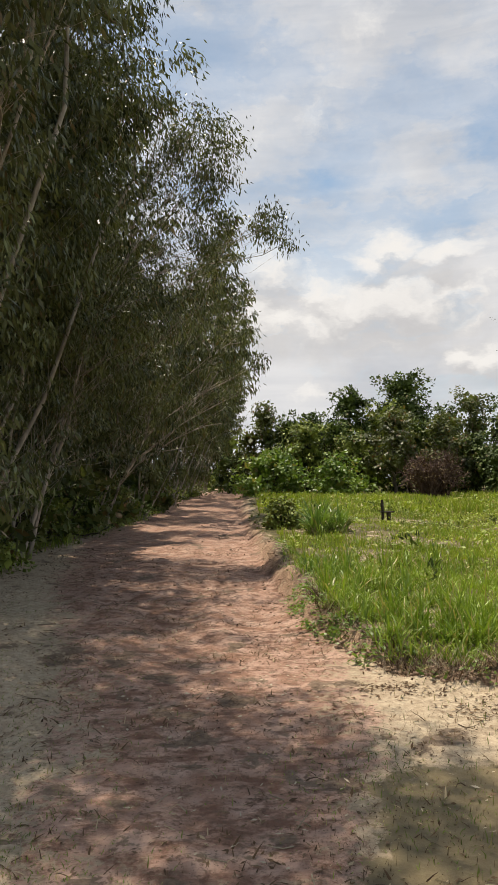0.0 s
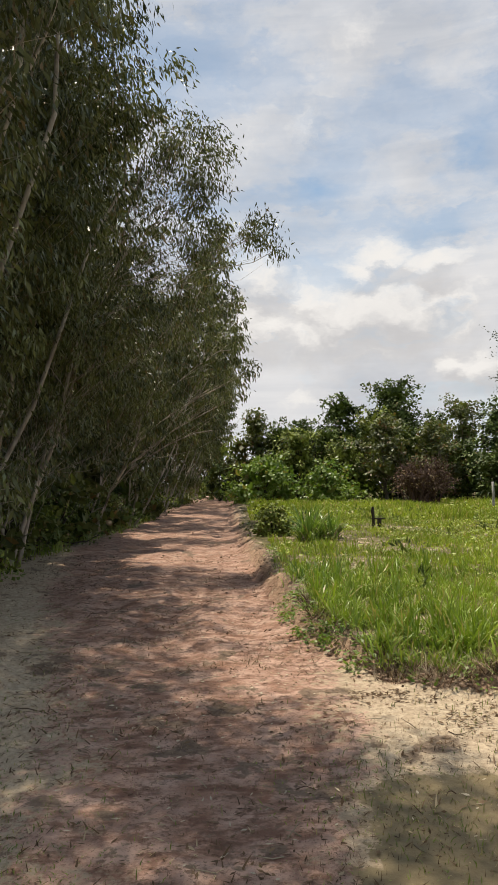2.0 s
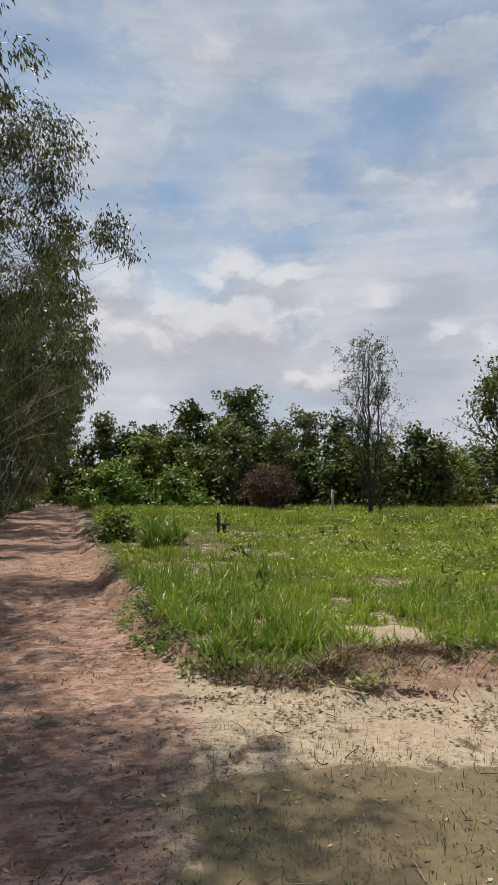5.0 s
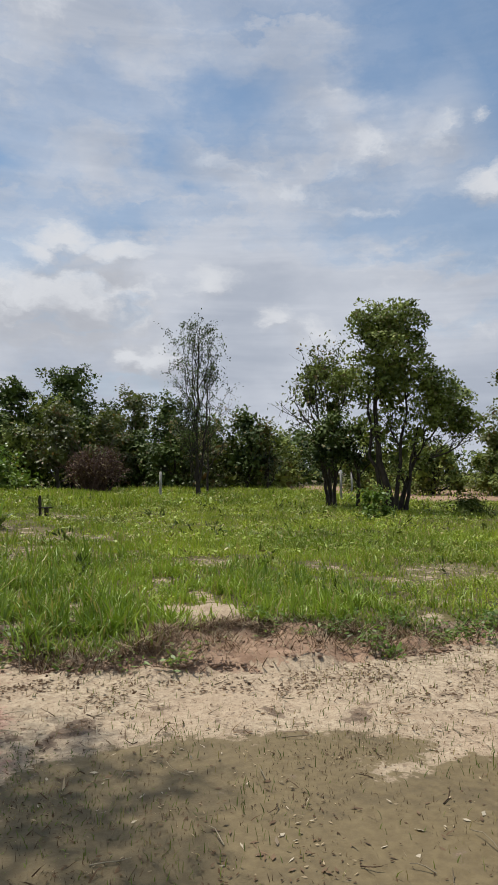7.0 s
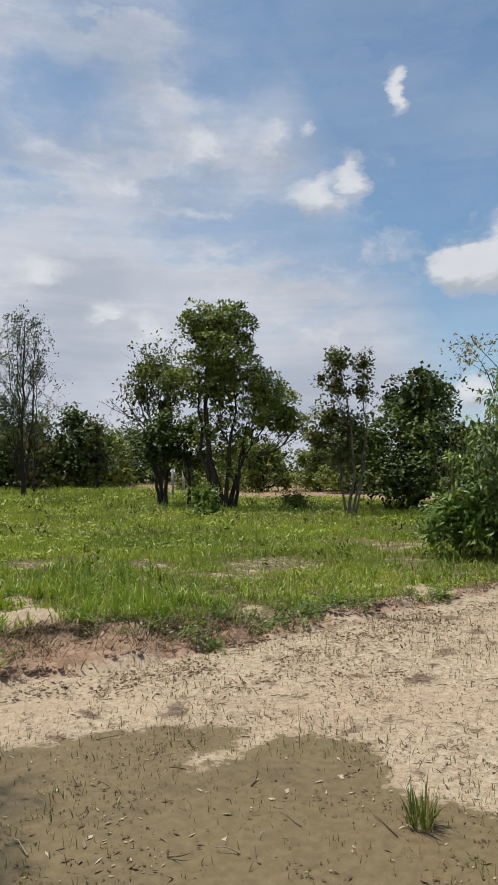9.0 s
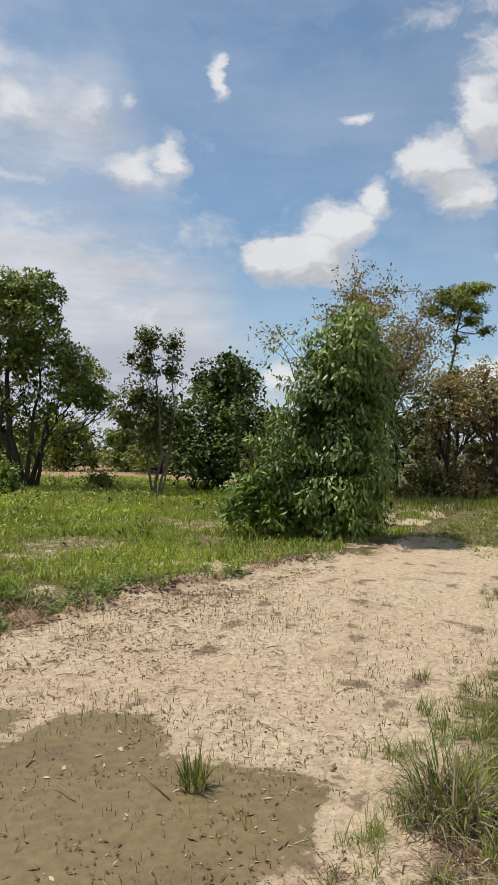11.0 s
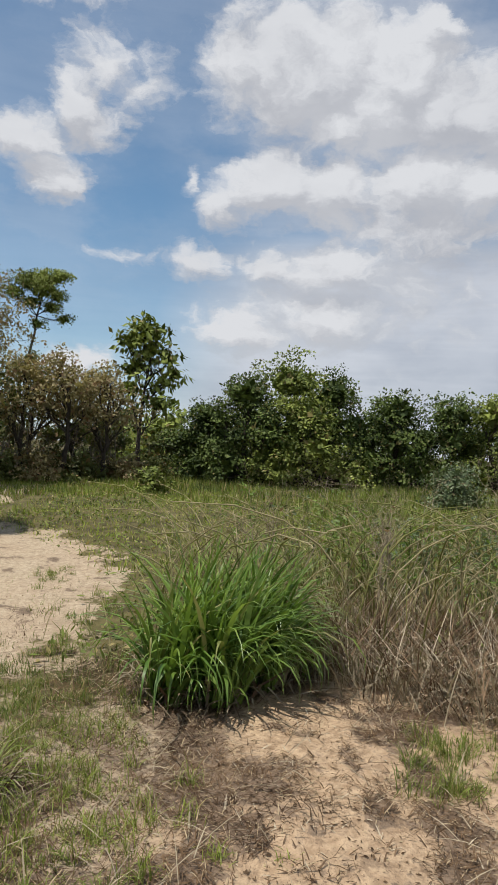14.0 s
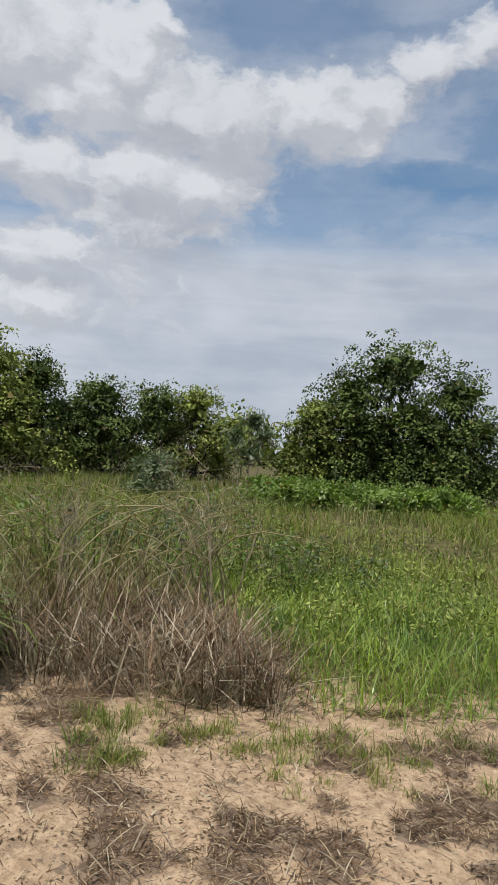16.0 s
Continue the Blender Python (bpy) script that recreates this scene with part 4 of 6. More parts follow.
def sparse_tree(name, label, x, y, stems, boughs, leaf, leaves, size, bark, seed, limb=0.02, spread=0.32, twig_leaves=5, group="", slim=0.45):
    """A tree whose branches show: boughs [(from_share, dx, dy, z)] that fork twice into twigs with a few leaves."""
    rng = np.random.RandomState(seed)
    root = tagged(new(name), label, "tree", group)
    root.location = (x, y, float(height(np.array(x), np.array(y))) - 0.05)
    lines = []
    for dx, dy, tx, ty, tz, rad in stems:
        g = Geo()
        line = wobble((dx, dy, 0), (tx, ty, tz), 12, 0.022 * tz, rng)
        taper = rad * (1 - 0.85 * np.linspace(0, 1, 12) ** 0.8)
        g.tube(line, taper, 8)
        part("trunk", g.data("trunk", bark, True), root)
        lines.append((line, taper))
    wood, lv = Geo(), Geo()
    tips = []
    for share, dx, dy, z in boughs:
        line, taper = min(lines, key=lambda l: np.linalg.norm(l[0][int(share * 11)][:2] - np.array([dx, dy]) * 0.6))
        a = line[int(share * 11)]
        arm = wobble(a, (dx, dy, z), 7, 0.08 * np.linalg.norm(np.array([dx, dy, z]) - a), rng, 0.1)
        ra = min(taper[int(share * 11)] * 0.7, limb * 2)
        wood.tube(arm, np.linspace(ra, ra * 0.4, 7), 5)
        reach = np.linalg.norm(arm[-1] - a)
        for _ in range(6):
            b = arm[rng.randint(2, 7)]
            c = b + (arm[-1] - a) * rng.uniform(0.15, 0.4) + rng.normal(0, spread * reach * 0.45, 3)
            sub = wobble(b, c, 4, 0.04, rng)
            wood.tube(sub, np.linspace(ra * 0.4, ra * 0.18, 4), 4)
            for _ in range(4):
                d = sub[rng.randint(1, 4)]
                tip = d + rng.normal(0, spread * reach * 0.28 + 0.08, 3) + [0, 0, 0.08]
                wood.tube(np.array([d, (d + tip) / 2 + rng.normal(0, 0.03, 3), tip]), [ra * 0.2, ra * 0.14, ra * 0.07], 3)
                tips += [tip, (d + tip) / 2, c]
    tips = np.array(tips)
    if leaves:
        at = tips[rng.randint(0, len(tips), leaves)] + rng.normal(0, size * 0.75, (leaves, 3))
        ln = size * rng.uniform(0.6, 1.25, leaves)
        lv.leaves(at, rng.normal(size=(leaves, 3)) - [0, 0, 0.4], ln, ln * slim, rng, 0.4)
    part("limb", wood.data("limb", bark, True), root)
    if leaves:
        part("crown", lv.data("crown", leaf), root)
    return turned(root)


def field_trees():
    g = "trees standing in the field"
    # the tall, nearly bare one
    rng = np.random.RandomState(3)
    boughs = []
    for k in range(22):
        z = 3.0 + 7.4 * (k / 21) ** 0.9
        r = 1.55 * math.sin(math.pi * min(1, (z - 1.2) / 10.2)) * rng.uniform(0.45, 1.0) + 0.1
        a = rng.uniform(0, 2 * math.pi)
        boughs.append((max(0.15, (z - 1.5) / 11.0), r * math.cos(a), r * math.sin(a), z))
    sparse_tree("bare_tree", "tall slender dark tree, almost leafless", 16.7, 38.5, [(0, 0, 0.05, 0, 10.4, 0.13), (0.12, 0.05, -0.35, 0.2, 9.0, 0.09), (-0.1, 0, 0.5, 0, 7.6, 0.08)],
                boughs, LEAF_DARK, 7500, 0.14, BARK_DARK, 31, 0.065, 0.34, group=g)
    sparse_tree("bare_tree", "small leafless tree beside the tall bare one", 18.2, 40.5, [(0, 0, 0.2, 0, 5.8, 0.08)],
                [(0.3 + 0.06 * k, rng.normal(0, 0.9), rng.normal(0, 0.7), 3 + 0.32 * k) for k in range(9)], LEAF_BROWN, 500, 0.18, BARK_DARK, 32, 0.02, group=g)
    # leaning one with a thin left side
    sparse_tree("leaning_tree", "leaning slender tree, thinly leaved on one side", 17.65, 25.5, [(0.05, 0, -0.75, 0, 5.6, 0.11), (0.08, 0.02, 0.35, 0, 5.4, 0.07)],
                [(0.55, -1.9, 0, 4.9), (0.5, -1.7, 0.3, 4.2), (0.62, -1.5, -0.4, 5.6), (0.75, -1.0, 0.3, 6.2), (0.8, -0.5, 0, 6.8), (0.9, -0.2, 0.3, 7.0), (0.7, 0.4, -0.3, 6.3), (0.8, 0.7, 0.2, 5.6), (0.6, 0.5, 0.3, 4.6)],
                LEAF_OLIVE, 700, 0.22, BARK_DARK, 33, 0.03, group=g)
    turned(make_tree("broadleaf_tree", "slim tree with large bright leaves at its top", 18.0, 26.2, [(0, 0, -0.1, 0, 6.0, 0.1)],
                     [(-0.5, 0, 6.2, 0.9, 0.8, 1.2), (0.5, 0, 5.7, 0.9, 0.8, 1.1), (0.2, 0, 4.6, 0.7, 0.6, 0.5), (-0.9, 0, 5.2, 0.6, 0.6, 0.5)], LEAF_MID, 2400, 0.16, BARK_DARK, 34, cluster=0.22, per=22, slim=0.68, group=g))
    # the large one with several stems
    turned(make_tree("broadleaf_tree", "large multi-stemmed tree with big glossy leaves and open boughs", 16.95, 20.4,
                     [(0, 0, -0.3, 0, 7.0, 0.17), (0.2, 0.1, 1.5, 0.2, 4.8, 0.11), (-0.25, 0.1, -0.9, 0.1, 5.4, 0.11), (0.05, -0.15, 0.5, -0.1, 5.6, 0.10), (0.45, 0.0, 0.95, 0.1, 3.4, 0.09)],
                     [(-0.55, 0, 7.35, 0.95, 0.70, 1.0), (0.25, 0.1, 7.3, 0.9, 0.75, 1.0), (-0.1, 0, 6.3, 1.25, 0.8, 1.5), (-0.7, 0.2, 5.2, 1.1, 0.8, 1.1), (0.6, 0, 5.3, 1.1, 0.75, 1.1), (0.0, 0.3, 4.2, 1.1, 0.7, 0.45),
                      (1.55, 0.1, 4.7, 0.75, 0.65, 0.7), (2.3, 0.1, 4.2, 0.85, 0.65, 0.7), (2.75, 0.1, 3.3, 0.7, 0.55, 0.45), (1.7, 0, 3.6, 0.8, 0.6, 0.5), (0.9, 0.2, 3.0, 0.8, 0.6, 0.2), (-0.6, 0.3, 3.1, 0.8, 0.7, 0.25), (0.2, 0.3, 2.2, 0.8, 0.7, 0.2)],
                     LEAF_MID, 21000, 0.14, BARK_DARK, 35, cluster=0.23, per=40, slim=0.68, limb=0.035, twigs=1.0, shell=0.5, heart=0.15, group=g))
    for k, (x, y, top) in enumerate(((16.4, 23.9, 4.0), (17.0, 24.4, 4.4), (17.4, 23.2, 3.9))):
        round_tree("broadleaf_tree", "slender shaded tree behind the large one", x, y, top, 1.5, LEAF_DARK, 420, 0.24, 36 + k, 0.5, group=g, stem=0.1)
    round_tree("shrub", "small light-green shrub in the grass", 13.65, 17.3, 1.15, 1.0, LEAF_BRIGHT, 420, 0.15, 60, 0.12, category="shrub", tiers=2, stem=0.02)
    round_tree("shrub", "small dark shrub at the foot of the large tree", 18.6, 18.2, 0.7, 1.0, LEAF_MID, 350, 0.15, 61, 0.1, category="shrub", tiers=2, stem=0.02)
    for k, (x, y, top, wide) in enumerate(((31.0, 33.5, 3.6, 4.2), (34.3, 31.5, 3.4, 4.2), (32.5, 27.0, 3.2, 3.8), (29.0, 38.0, 3.0, 4))):
        round_tree("shrub", "dark green hedge bush beyond the bare earth", x, y, top, wide, LEAF_MID, 1700, 0.26, 62 + k, 0.05, category="shrub", tiers=2, group="hedge beyond the bare earth")
    # twin thin trees and the dense round one behind
    turned(make_tree("slender_tree", "thin upright tree with tufts of leaves", 17.0, 14.1, [(0, 0, -0.25, 0, 5.0, 0.06), (0.1, 0, 0.45, 0.1, 4.9, 0.045), (-0.05, 0.05, -0.1, 0, 3.0, 0.05), (0.15, 0, 0.5, 0, 2.6, 0.04)],
                     [(-0.3, 0, 5.05, 0.34, 0.32, 1.0), (-0.35, 0, 4.2, 0.45, 0.5, 0.7), (0.5, 0.1, 4.9, 0.28, 0.4, 0.4), (0.45, 0.1, 4.1, 0.35, 0.4, 0.35), (-0.85, 0, 4.5, 0.2, 0.25, 0.12), (-0.6, 0, 3.2, 0.6, 0.5, 0.9), (-0.9, 0, 2.5, 0.55, 0.45, 0.7), (0, 0.1, 2.9, 0.5, 0.5, 0.6), (-0.2, 0.1, 2.0, 0.5, 0.5, 0.3)],
                     LEAF_OLIVE, 3000, 0.14, BARK_GREY, 66, cluster=0.13, per=10, limb=0.014, group=g))
    round_tree("broadleaf_tree", "dense dark round-crowned tree", 21.5, 14.8, 5.05, 4.9, LEAF_DARK, 6000, 0.24, 67, 0.12, group=g, shell=0.55)
    sparse_tree("bare_sapling", "pale leafless sapling before the dense tree", 19.5, 12.0, [(0, 0, 0.1, 0, 1.9, 0.03)], [(0.3 + 0.1 * k, rng.normal(0, 0.45), rng.normal(0, 0.3), 1.0 + 0.2 * k) for k in range(6)], LEAF_PALE, 90, 0.1, BARK_PALE, 68, 0.012)


def clearing_bush():
    """The dense conical bush at the edge of the sand, with hanging leaves, and its brighter skirt."""
    turned(make_tree("weeping_bush", "dense conical evergreen bush with drooping glossy leaves", 11.25, 5.15, [(0, 0, 0.35, 0.0, 3.6, 0.09), (-0.3, 0.1, -0.5, 0, 2.2, 0.06), (0.3, 0.1, 0.5, 0.1, 2.6, 0.06)],
                     [(0.42, 0, 3.72, 0.36, 0.38, 1.1), (0.22, 0, 3.25, 0.55, 0.45, 1.8), (0.62, 0.1, 3.1, 0.42, 0.45, 1.4), (0.0, 0, 2.7, 0.62, 0.5, 1.9), (0.66, 0.1, 2.5, 0.45, 0.5, 1.5), (-0.28, 0, 2.15, 0.7, 0.5, 2.0), (0.5, 0.1, 1.9, 0.6, 0.55, 1.8), (-0.5, -0.1, 1.55, 0.75, 0.5, 1.9),
                      (0.35, -0.2, 1.35, 0.72, 0.55, 1.9), (-0.75, 0, 1.0, 0.7, 0.5, 1.4), (0.0, -0.3, 0.85, 0.8, 0.5, 1.6), (0.6, 0, 0.8, 0.5, 0.5, 1.1), (-0.5, -0.2, 0.5, 0.65, 0.4, 0.8), (0.45, -0.3, 0.42, 0.6, 0.36, 0.8)],
                     LEAF_BUSH, 26000, 0.125, BARK_GREY, 70, droop=0.85, flat=0.35, cluster=0.17, per=40, limb=0.016, slim=0.36, shell=0.62, twigs=0.5, category="bush"))
    turned(make_tree("leafy_shrub", "bright green leafy shrub leaning against the dark bush", 10.35, 6.1, [(0, 0, 0.1, 0, 0.8, 0.02), (0.2, 0, 0.4, 0, 0.9, 0.02)],
                     [(-0.1, 0, 0.85, 0.45, 0.35, 1), (0.35, 0, 1.1, 0.4, 0.4, 1), (-0.35, 0, 0.5, 0.4, 0.3, 0.8), (0.2, -0.1, 0.45, 0.5, 0.35, 1)], LEAF_BRIGHT, 1500, 0.13, BARK_GREY, 71, droop=0.3, cluster=0.10, per=8, limb=0.008, slim=0.36, category="shrub"))


def east_wood():
    g = "wood east of the clearing"
    rng = np.random.RandomState(9)
    boughs = [(0.45 + 0.5 * k / 17, rng.uniform(-1.9, 2.3) * (1 - 0.35 * k / 17), rng.normal(0, 0.8), 3.3 + 3.1 * (k / 17) ** 0.8 + rng.normal(0, 0.15)) for k in range(18)]
    sparse_tree("thin_crowned_tree", "spreading tree with few brownish leaves on open twigs", 20.5, 8.5, [(0, 0, 0.1, 0, 5.7, 0.12), (0.1, 0, -0.9, 0.2, 5.0, 0.08), (0, 0.1, 0.8, 0, 4.8, 0.08)], boughs, LEAF_BROWN, 12000, 0.13, BARK_DARK, 72, 0.025, 0.42, group=g)
    turned(make_tree("flat_topped_tree", "tall leaning tree with a flat feathery bright crown", 31.6, 10.1, [(0, 0, 1.5, 0, 8.5, 0.13)],
                     [(0.2, 0, 8.3, 0.5, 0.25, 0.9), (0.8, 0, 8.85, 0.7, 0.3, 1.4), (1.5, 0.2, 9.1, 0.7, 0.28, 1.4), (2.2, 0, 9.15, 0.5, 0.22, 0.9), (1.4, -0.2, 8.5, 0.7, 0.3, 1.2), (2.1, 0, 8.3, 0.5, 0.22, 0.8), (1.9, 0, 7.7, 0.45, 0.2, 0.5), (2.5, 0, 7.2, 0.4, 0.16, 0.3), (1.0, 0, 7.9, 0.5, 0.2, 0.5), (1.3, 0, 6.9, 0.4, 0.16, 0.25)],
                     LEAF_MID, 6500, 0.12, BARK_DARK, 73, cluster=0.17, per=16, limb=0.03, group=g))
    browns = [(23.6, 8.6, 4.9, 2.8, LEAF_OLIVE), (24.3, 6.9, 4.5, 2.4, LEAF_BROWN), (24.4, 5.6, 4.7, 2.3, LEAF_BROWN), (25.3, 4.3, 4.3, 2.2, LEAF_BROWN), (26.6, 7.4, 4.9, 3.0, LEAF_OLIVE), (27.6, 5.4, 4.4, 2.8, LEAF_BROWN), (22.6, 10.0, 4.4, 2.6, LEAF_OLIVE)]
    for k, (x, y, top, wide, leaf) in enumerate(browns):
        round_tree("drying_tree", "tree with thinning olive-brown leaves and a dark stem", x, y, top, wide * 1.1, leaf, 1100, 0.19, 74 + k, 0.52, group=g, stem=0.12, per=10, shell=0.3, heart=0.08)
    for k in range(16):
        x, y = 25.0 + rng.uniform(-1.5, 2.5), 3.6 + 5.5 * rng.rand()
        sparse_tree("bare_sapling", "thin bare sapling in the undergrowth", x, y, [(0, 0, rng.normal(0, 0.2), 0, rng.uniform(1.5, 3.0), 0.03)], [(0.3 + 0.12 * i, rng.normal(0, 0.4), rng.normal(0, 0.3), 0.8 + 0.35 * i) for i in range(5)],
                    LEAF_BROWN, 70, 0.12, BARK_GREY, 120 + k, 0.01, group="undergrowth of the wood")
    for k, (x, y) in enumerate(((28.5, 8.6), (29.0, 6.6), (29.6, 4.8), (30.5, 2.4), (22.2, 9.0), (23.2, 7.4), (24.0, 6.2), (24.6, 5.0), (25.6, 3.4), (26.4, 2.6))):
        round_tree("shrub", "brownish thicket at the foot of the wood", x, y, (2.3 if k < 4 else 0.9) + 0.5 * rng.rand(), 2.9 if k < 4 else 1.8, LEAF_OLIVE if k < 4 or k % 2 else LEAF_BROWN, 600, 0.16, 90 + k, 0.05, category="shrub", tiers=2, stem=0.02, group="undergrowth of the wood")
    turned(make_tree("teak_tree", "slim upright tree with large drooping leaves in tufts", 29.0, 3.5, [(0, 0, 0.1, 0, 6.4, 0.12)],
                     [(0.0, 0, 6.45, 0.5, 0.42, 1), (0.55, 0, 6.2, 0.4, 0.35, 0.6), (-0.6, 0, 5.9, 0.5, 0.4, 0.8), (0.3, 0, 5.5, 0.6, 0.4, 0.9), (1.1, 0, 5.2, 0.45, 0.35, 0.6), (-0.2, 0, 4.8, 0.6, 0.4, 0.8), (0.9, 0, 4.2, 0.5, 0.4, 0.6), (-0.5, 0, 3.9, 0.5, 0.4, 0.5), (0.7, 0, 3.3, 0.6, 0.4, 0.6), (1.3, 0, 4.6, 0.4, 0.25, 0.3)],
                     LEAF_MID, 1100, 0.34, BARK_DARK, 96, droop=0.5, cluster=0.2, per=7, limb=0.02, group=g, slim=0.5))
    round_tree("shrub", "small dark bush in the grass", 19.15, 1.75, 0.85, 0.95, LEAF_MID, 380, 0.14, 97, 0.1, category="shrub", tiers=2, stem=0.02)
    # the heavy green masses to the south-east
    heavy = [(26.6, -1.0, 4.6, 3.6), (27.2, -2.8, 5.3, 4.2), (27.4, -4.4, 4.9, 3.8), (25.8, -3.4, 3.6, 3.6), (28.6, -7.4, 4.3, 3.8), (28.9, -9.6, 4.2, 3.8), (28.2, -11.4, 4.3, 3.4), (27.4, 0.6, 3.4, 2.6)]
    for k, (x, y, top, wide) in enumerate(heavy):
        round_tree("broadleaf_tree", "leafy green tree with foliage down to the ground", x, y, top, wide, (LEAF_DARK, LEAF_MID, LEAF_DARK, LEAF_MID, LEAF_DARK)[k % 5], 4200, 0.18, 100 + k, 0.06, group=g, shell=0.55)
    for k, (x, y, top, wide) in enumerate(((21.2, -14.6, 5.0, 3.4), (20.8, -16.3, 6.2, 5.0), (19.7, -18.3, 5.3, 3.4), (21.6, -13.4, 3.6, 2.4), (19.4, -17.0, 3.2, 3.6))):
        round_tree("broadleaf_tree", "dark full-crowned tree hung with climbers", x, y, top, wide, LEAF_DARK if k != 3 else LEAF_MID, 4800, 0.18, 112 + k, 0.06, group=g, shell=0.55)
    turned(make_tree("eucalyptus_sapling", "thin pale young eucalyptus", 21.8, -10.95, [(0, 0, 0.1, 0, 2.8, 0.03), (0.3, 0, 0.5, 0, 2.5, 0.02), (-0.3, 0, -0.5, 0, 2.3, 0.02)],
                     [(0.1, 0, 2.7, 0.5, 0.35, 1), (0.5, 0, 2.2, 0.5, 0.4, 1), (-0.5, 0, 2.1, 0.5, 0.4, 1), (0, 0, 1.5, 0.7, 0.4, 1)], LEAF_PALE, 1100, 0.17, BARK_PALE, 140, droop=0.8, slim=0.25, cluster=0.16, per=7, limb=0.008, group=g))
    round_tree("shrub", "pale grey-green shrub in the tall grass", 18.3, -6.35, 1.5, 1.5, LEAF_PALE, 1100, 0.13, 141, 0.08, category="shrub", tiers=2, stem=0.02)
    for k in range(5):
        round_tree("vine_mound", "low mound of bright green creepers", 16.2 - 0.35 * k, -9.2 - 1.15 * k, 0.95, 2.2, LEAF_BRIGHT, 1100, 0.13, 142 + k, 0.1, category="creeper", tiers=2, stem=0.01, group="creepers before the trees")


far_treeline()
dead_shrub()
field_trees()
clearing_bush()
east_wood()


# ---- verge of the road: undergrowth below the eucalypts ----
def verge():
    rng = np.random.RandomState(12)
    y, k = 5.2, 0
    while y < 58:
        x = -4.75 - rng.uniform(0, 1.1)
        tall = rng.uniform(0.7, 2.3)
        round_tree("undergrowth_shrub", "dark green shrub under the eucalyptus row", x, y, tall, tall * 1.5, (LEAF_DARK, LEAF_MID, LEAF_OLIVE)[k % 3], 460 if y < 25 else 260, 0.14 if y < 25 else 0.2, 200 + k, 0.05, category="shrub", tiers=2, stem=0.015, heart=0.25, rich=1.6,
                   group="undergrowth along the road")
        y += rng.uniform(0.6, 1.2) if y < 25 else rng.uniform(1.6, 2.8)
        k += 1
    for k in range(15):
        tall = rng.uniform(2.6, 4.4)
        round_tree("undergrowth_shrub", "tall dark shrub within the eucalyptus stand", -7.0 - 1.6 * rng.rand(), 8.5 + 3.4 * k, tall, 3.4, LEAF_DARK, 520, 0.3, 340 + k, 0.03, category="shrub", tiers=2, stem=0.03, heart=0.25, rich=1.2, group="undergrowth along the road")
    round_tree("shrub", "dark bush closing the end of the road", -1.2, 68, 4.5, 5, LEAF_DARK, 2000, 0.34, 290, 0.05, category="shrub", tiers=2)
    g = Geo()
    n = 260
    for _ in range(n):
        p = np.array([-5.0 - 3.4 * rng.rand(), rng.uniform(6, 40), 0.0])
        p[2] = float(height(p[0], p[1]))
        g.tube(wobble(p, p + [rng.normal(0.2, 0.5), rng.normal(0, 0.5), rng.uniform(0.8, 3.0)], 4, 0.1, rng), np.linspace(0.018, 0.006, 4), 4)
    tagged(new("bare_stems", g.data("bare_stems", BARK_PALE, True)), "thin pale bare stems among the undergrowth", "undergrowth", kind="stuff")


verge()


# ---- posts in the field ----
def stump():
    x, y = 4.1, 21.2
    z = float(height(np.array(x), np.array(y)))
    root = tagged(new("wooden_post"), "short dark wooden post with a small ledge in the grass", "post")
    root.location = (x, y, z - 0.1)
    g = Geo()
    g.tube([(0, 0, 0), (0.01, 0, 0.42), (-0.01, 0, 0.64), (0, 0.01, 0.80)], [0.05, 0.04, 0.055, 0.035], 7)
    part("post", g.data("post", WOOD_OLD, True), root)
    g = Geo()
    g.tube([(0.2, 0.02, 0.05), (0.19, 0.0, 0.42)], [0.06, 0.07], 7)
    part("block", g.data("block", WOOD_OLD, True), root)
    bm = bmesh.new()
    bmesh.ops.create_cube(bm, size=1)
    bmesh.ops.scale(bm, vec=(0.42, 0.16, 0.04), verts=bm.verts)
    bmesh.ops.bevel(bm, geom=bm.edges[:], offset=0.008, segments=1, affect="EDGES")
    bmesh.ops.translate(bm, vec=(0.15, 0, 0.43), verts=bm.verts)
    me = bpy.data.meshes.new("ledge")
    bm.to_mesh(me)
    bm.free()
    me.materials.append(WOOD_OLD)
    part("ledge", me, root)


stump()


def fence_post(x, y, tall):
    g = Geo()
    g.tube([(0, 0, -0.2), (0.01, 0, tall * 0.5), (0, 0.01, tall), (0, 0.01, tall + 0.01)], [0.08, 0.075, 0.07, 0.02], 4)
    ob = tagged(new("fence_post", g.data("fence_post", CONCRETE)), "weathered pale concrete fence post", "post", "old fence posts")
    ob.location = (x, y, float(height(np.array(x), np.array(y))))


for px, py, ph in ((13.9, 37.5, 1.5), (20.6, 29.0, 1.6), (22.3, 30.4, 1.5)):
    fence_post(px, py, ph)


# ---- grass ----
def scatter(n, box, rng, keep):
    """Up to n places in a box, kept by the chance keep(x, y)."""
    x, y = rng.uniform(box[0], box[1], n), rng.uniform(box[2], box[3], n)
    k = rng.rand(n) < keep(x, y)
    return x[k], y[k]


def grass(name, label, x, y, tall, width, lean, mat, seed, segs=2, droop=0.5, category="grass", lift=0.0):
    rng = np.random.RandomState(seed)
    g = Geo()
    base = np.stack([x, y, height(x, y) - 0.01 + lift * rng.rand(len(x))], 1)
    g.blades(base, tall, width, lean, rng.uniform(0, 2 * np.pi, len(x)), rng, segs, droop)
    return tagged(new(name, g.data(name, mat)), label, category, kind="stuff")


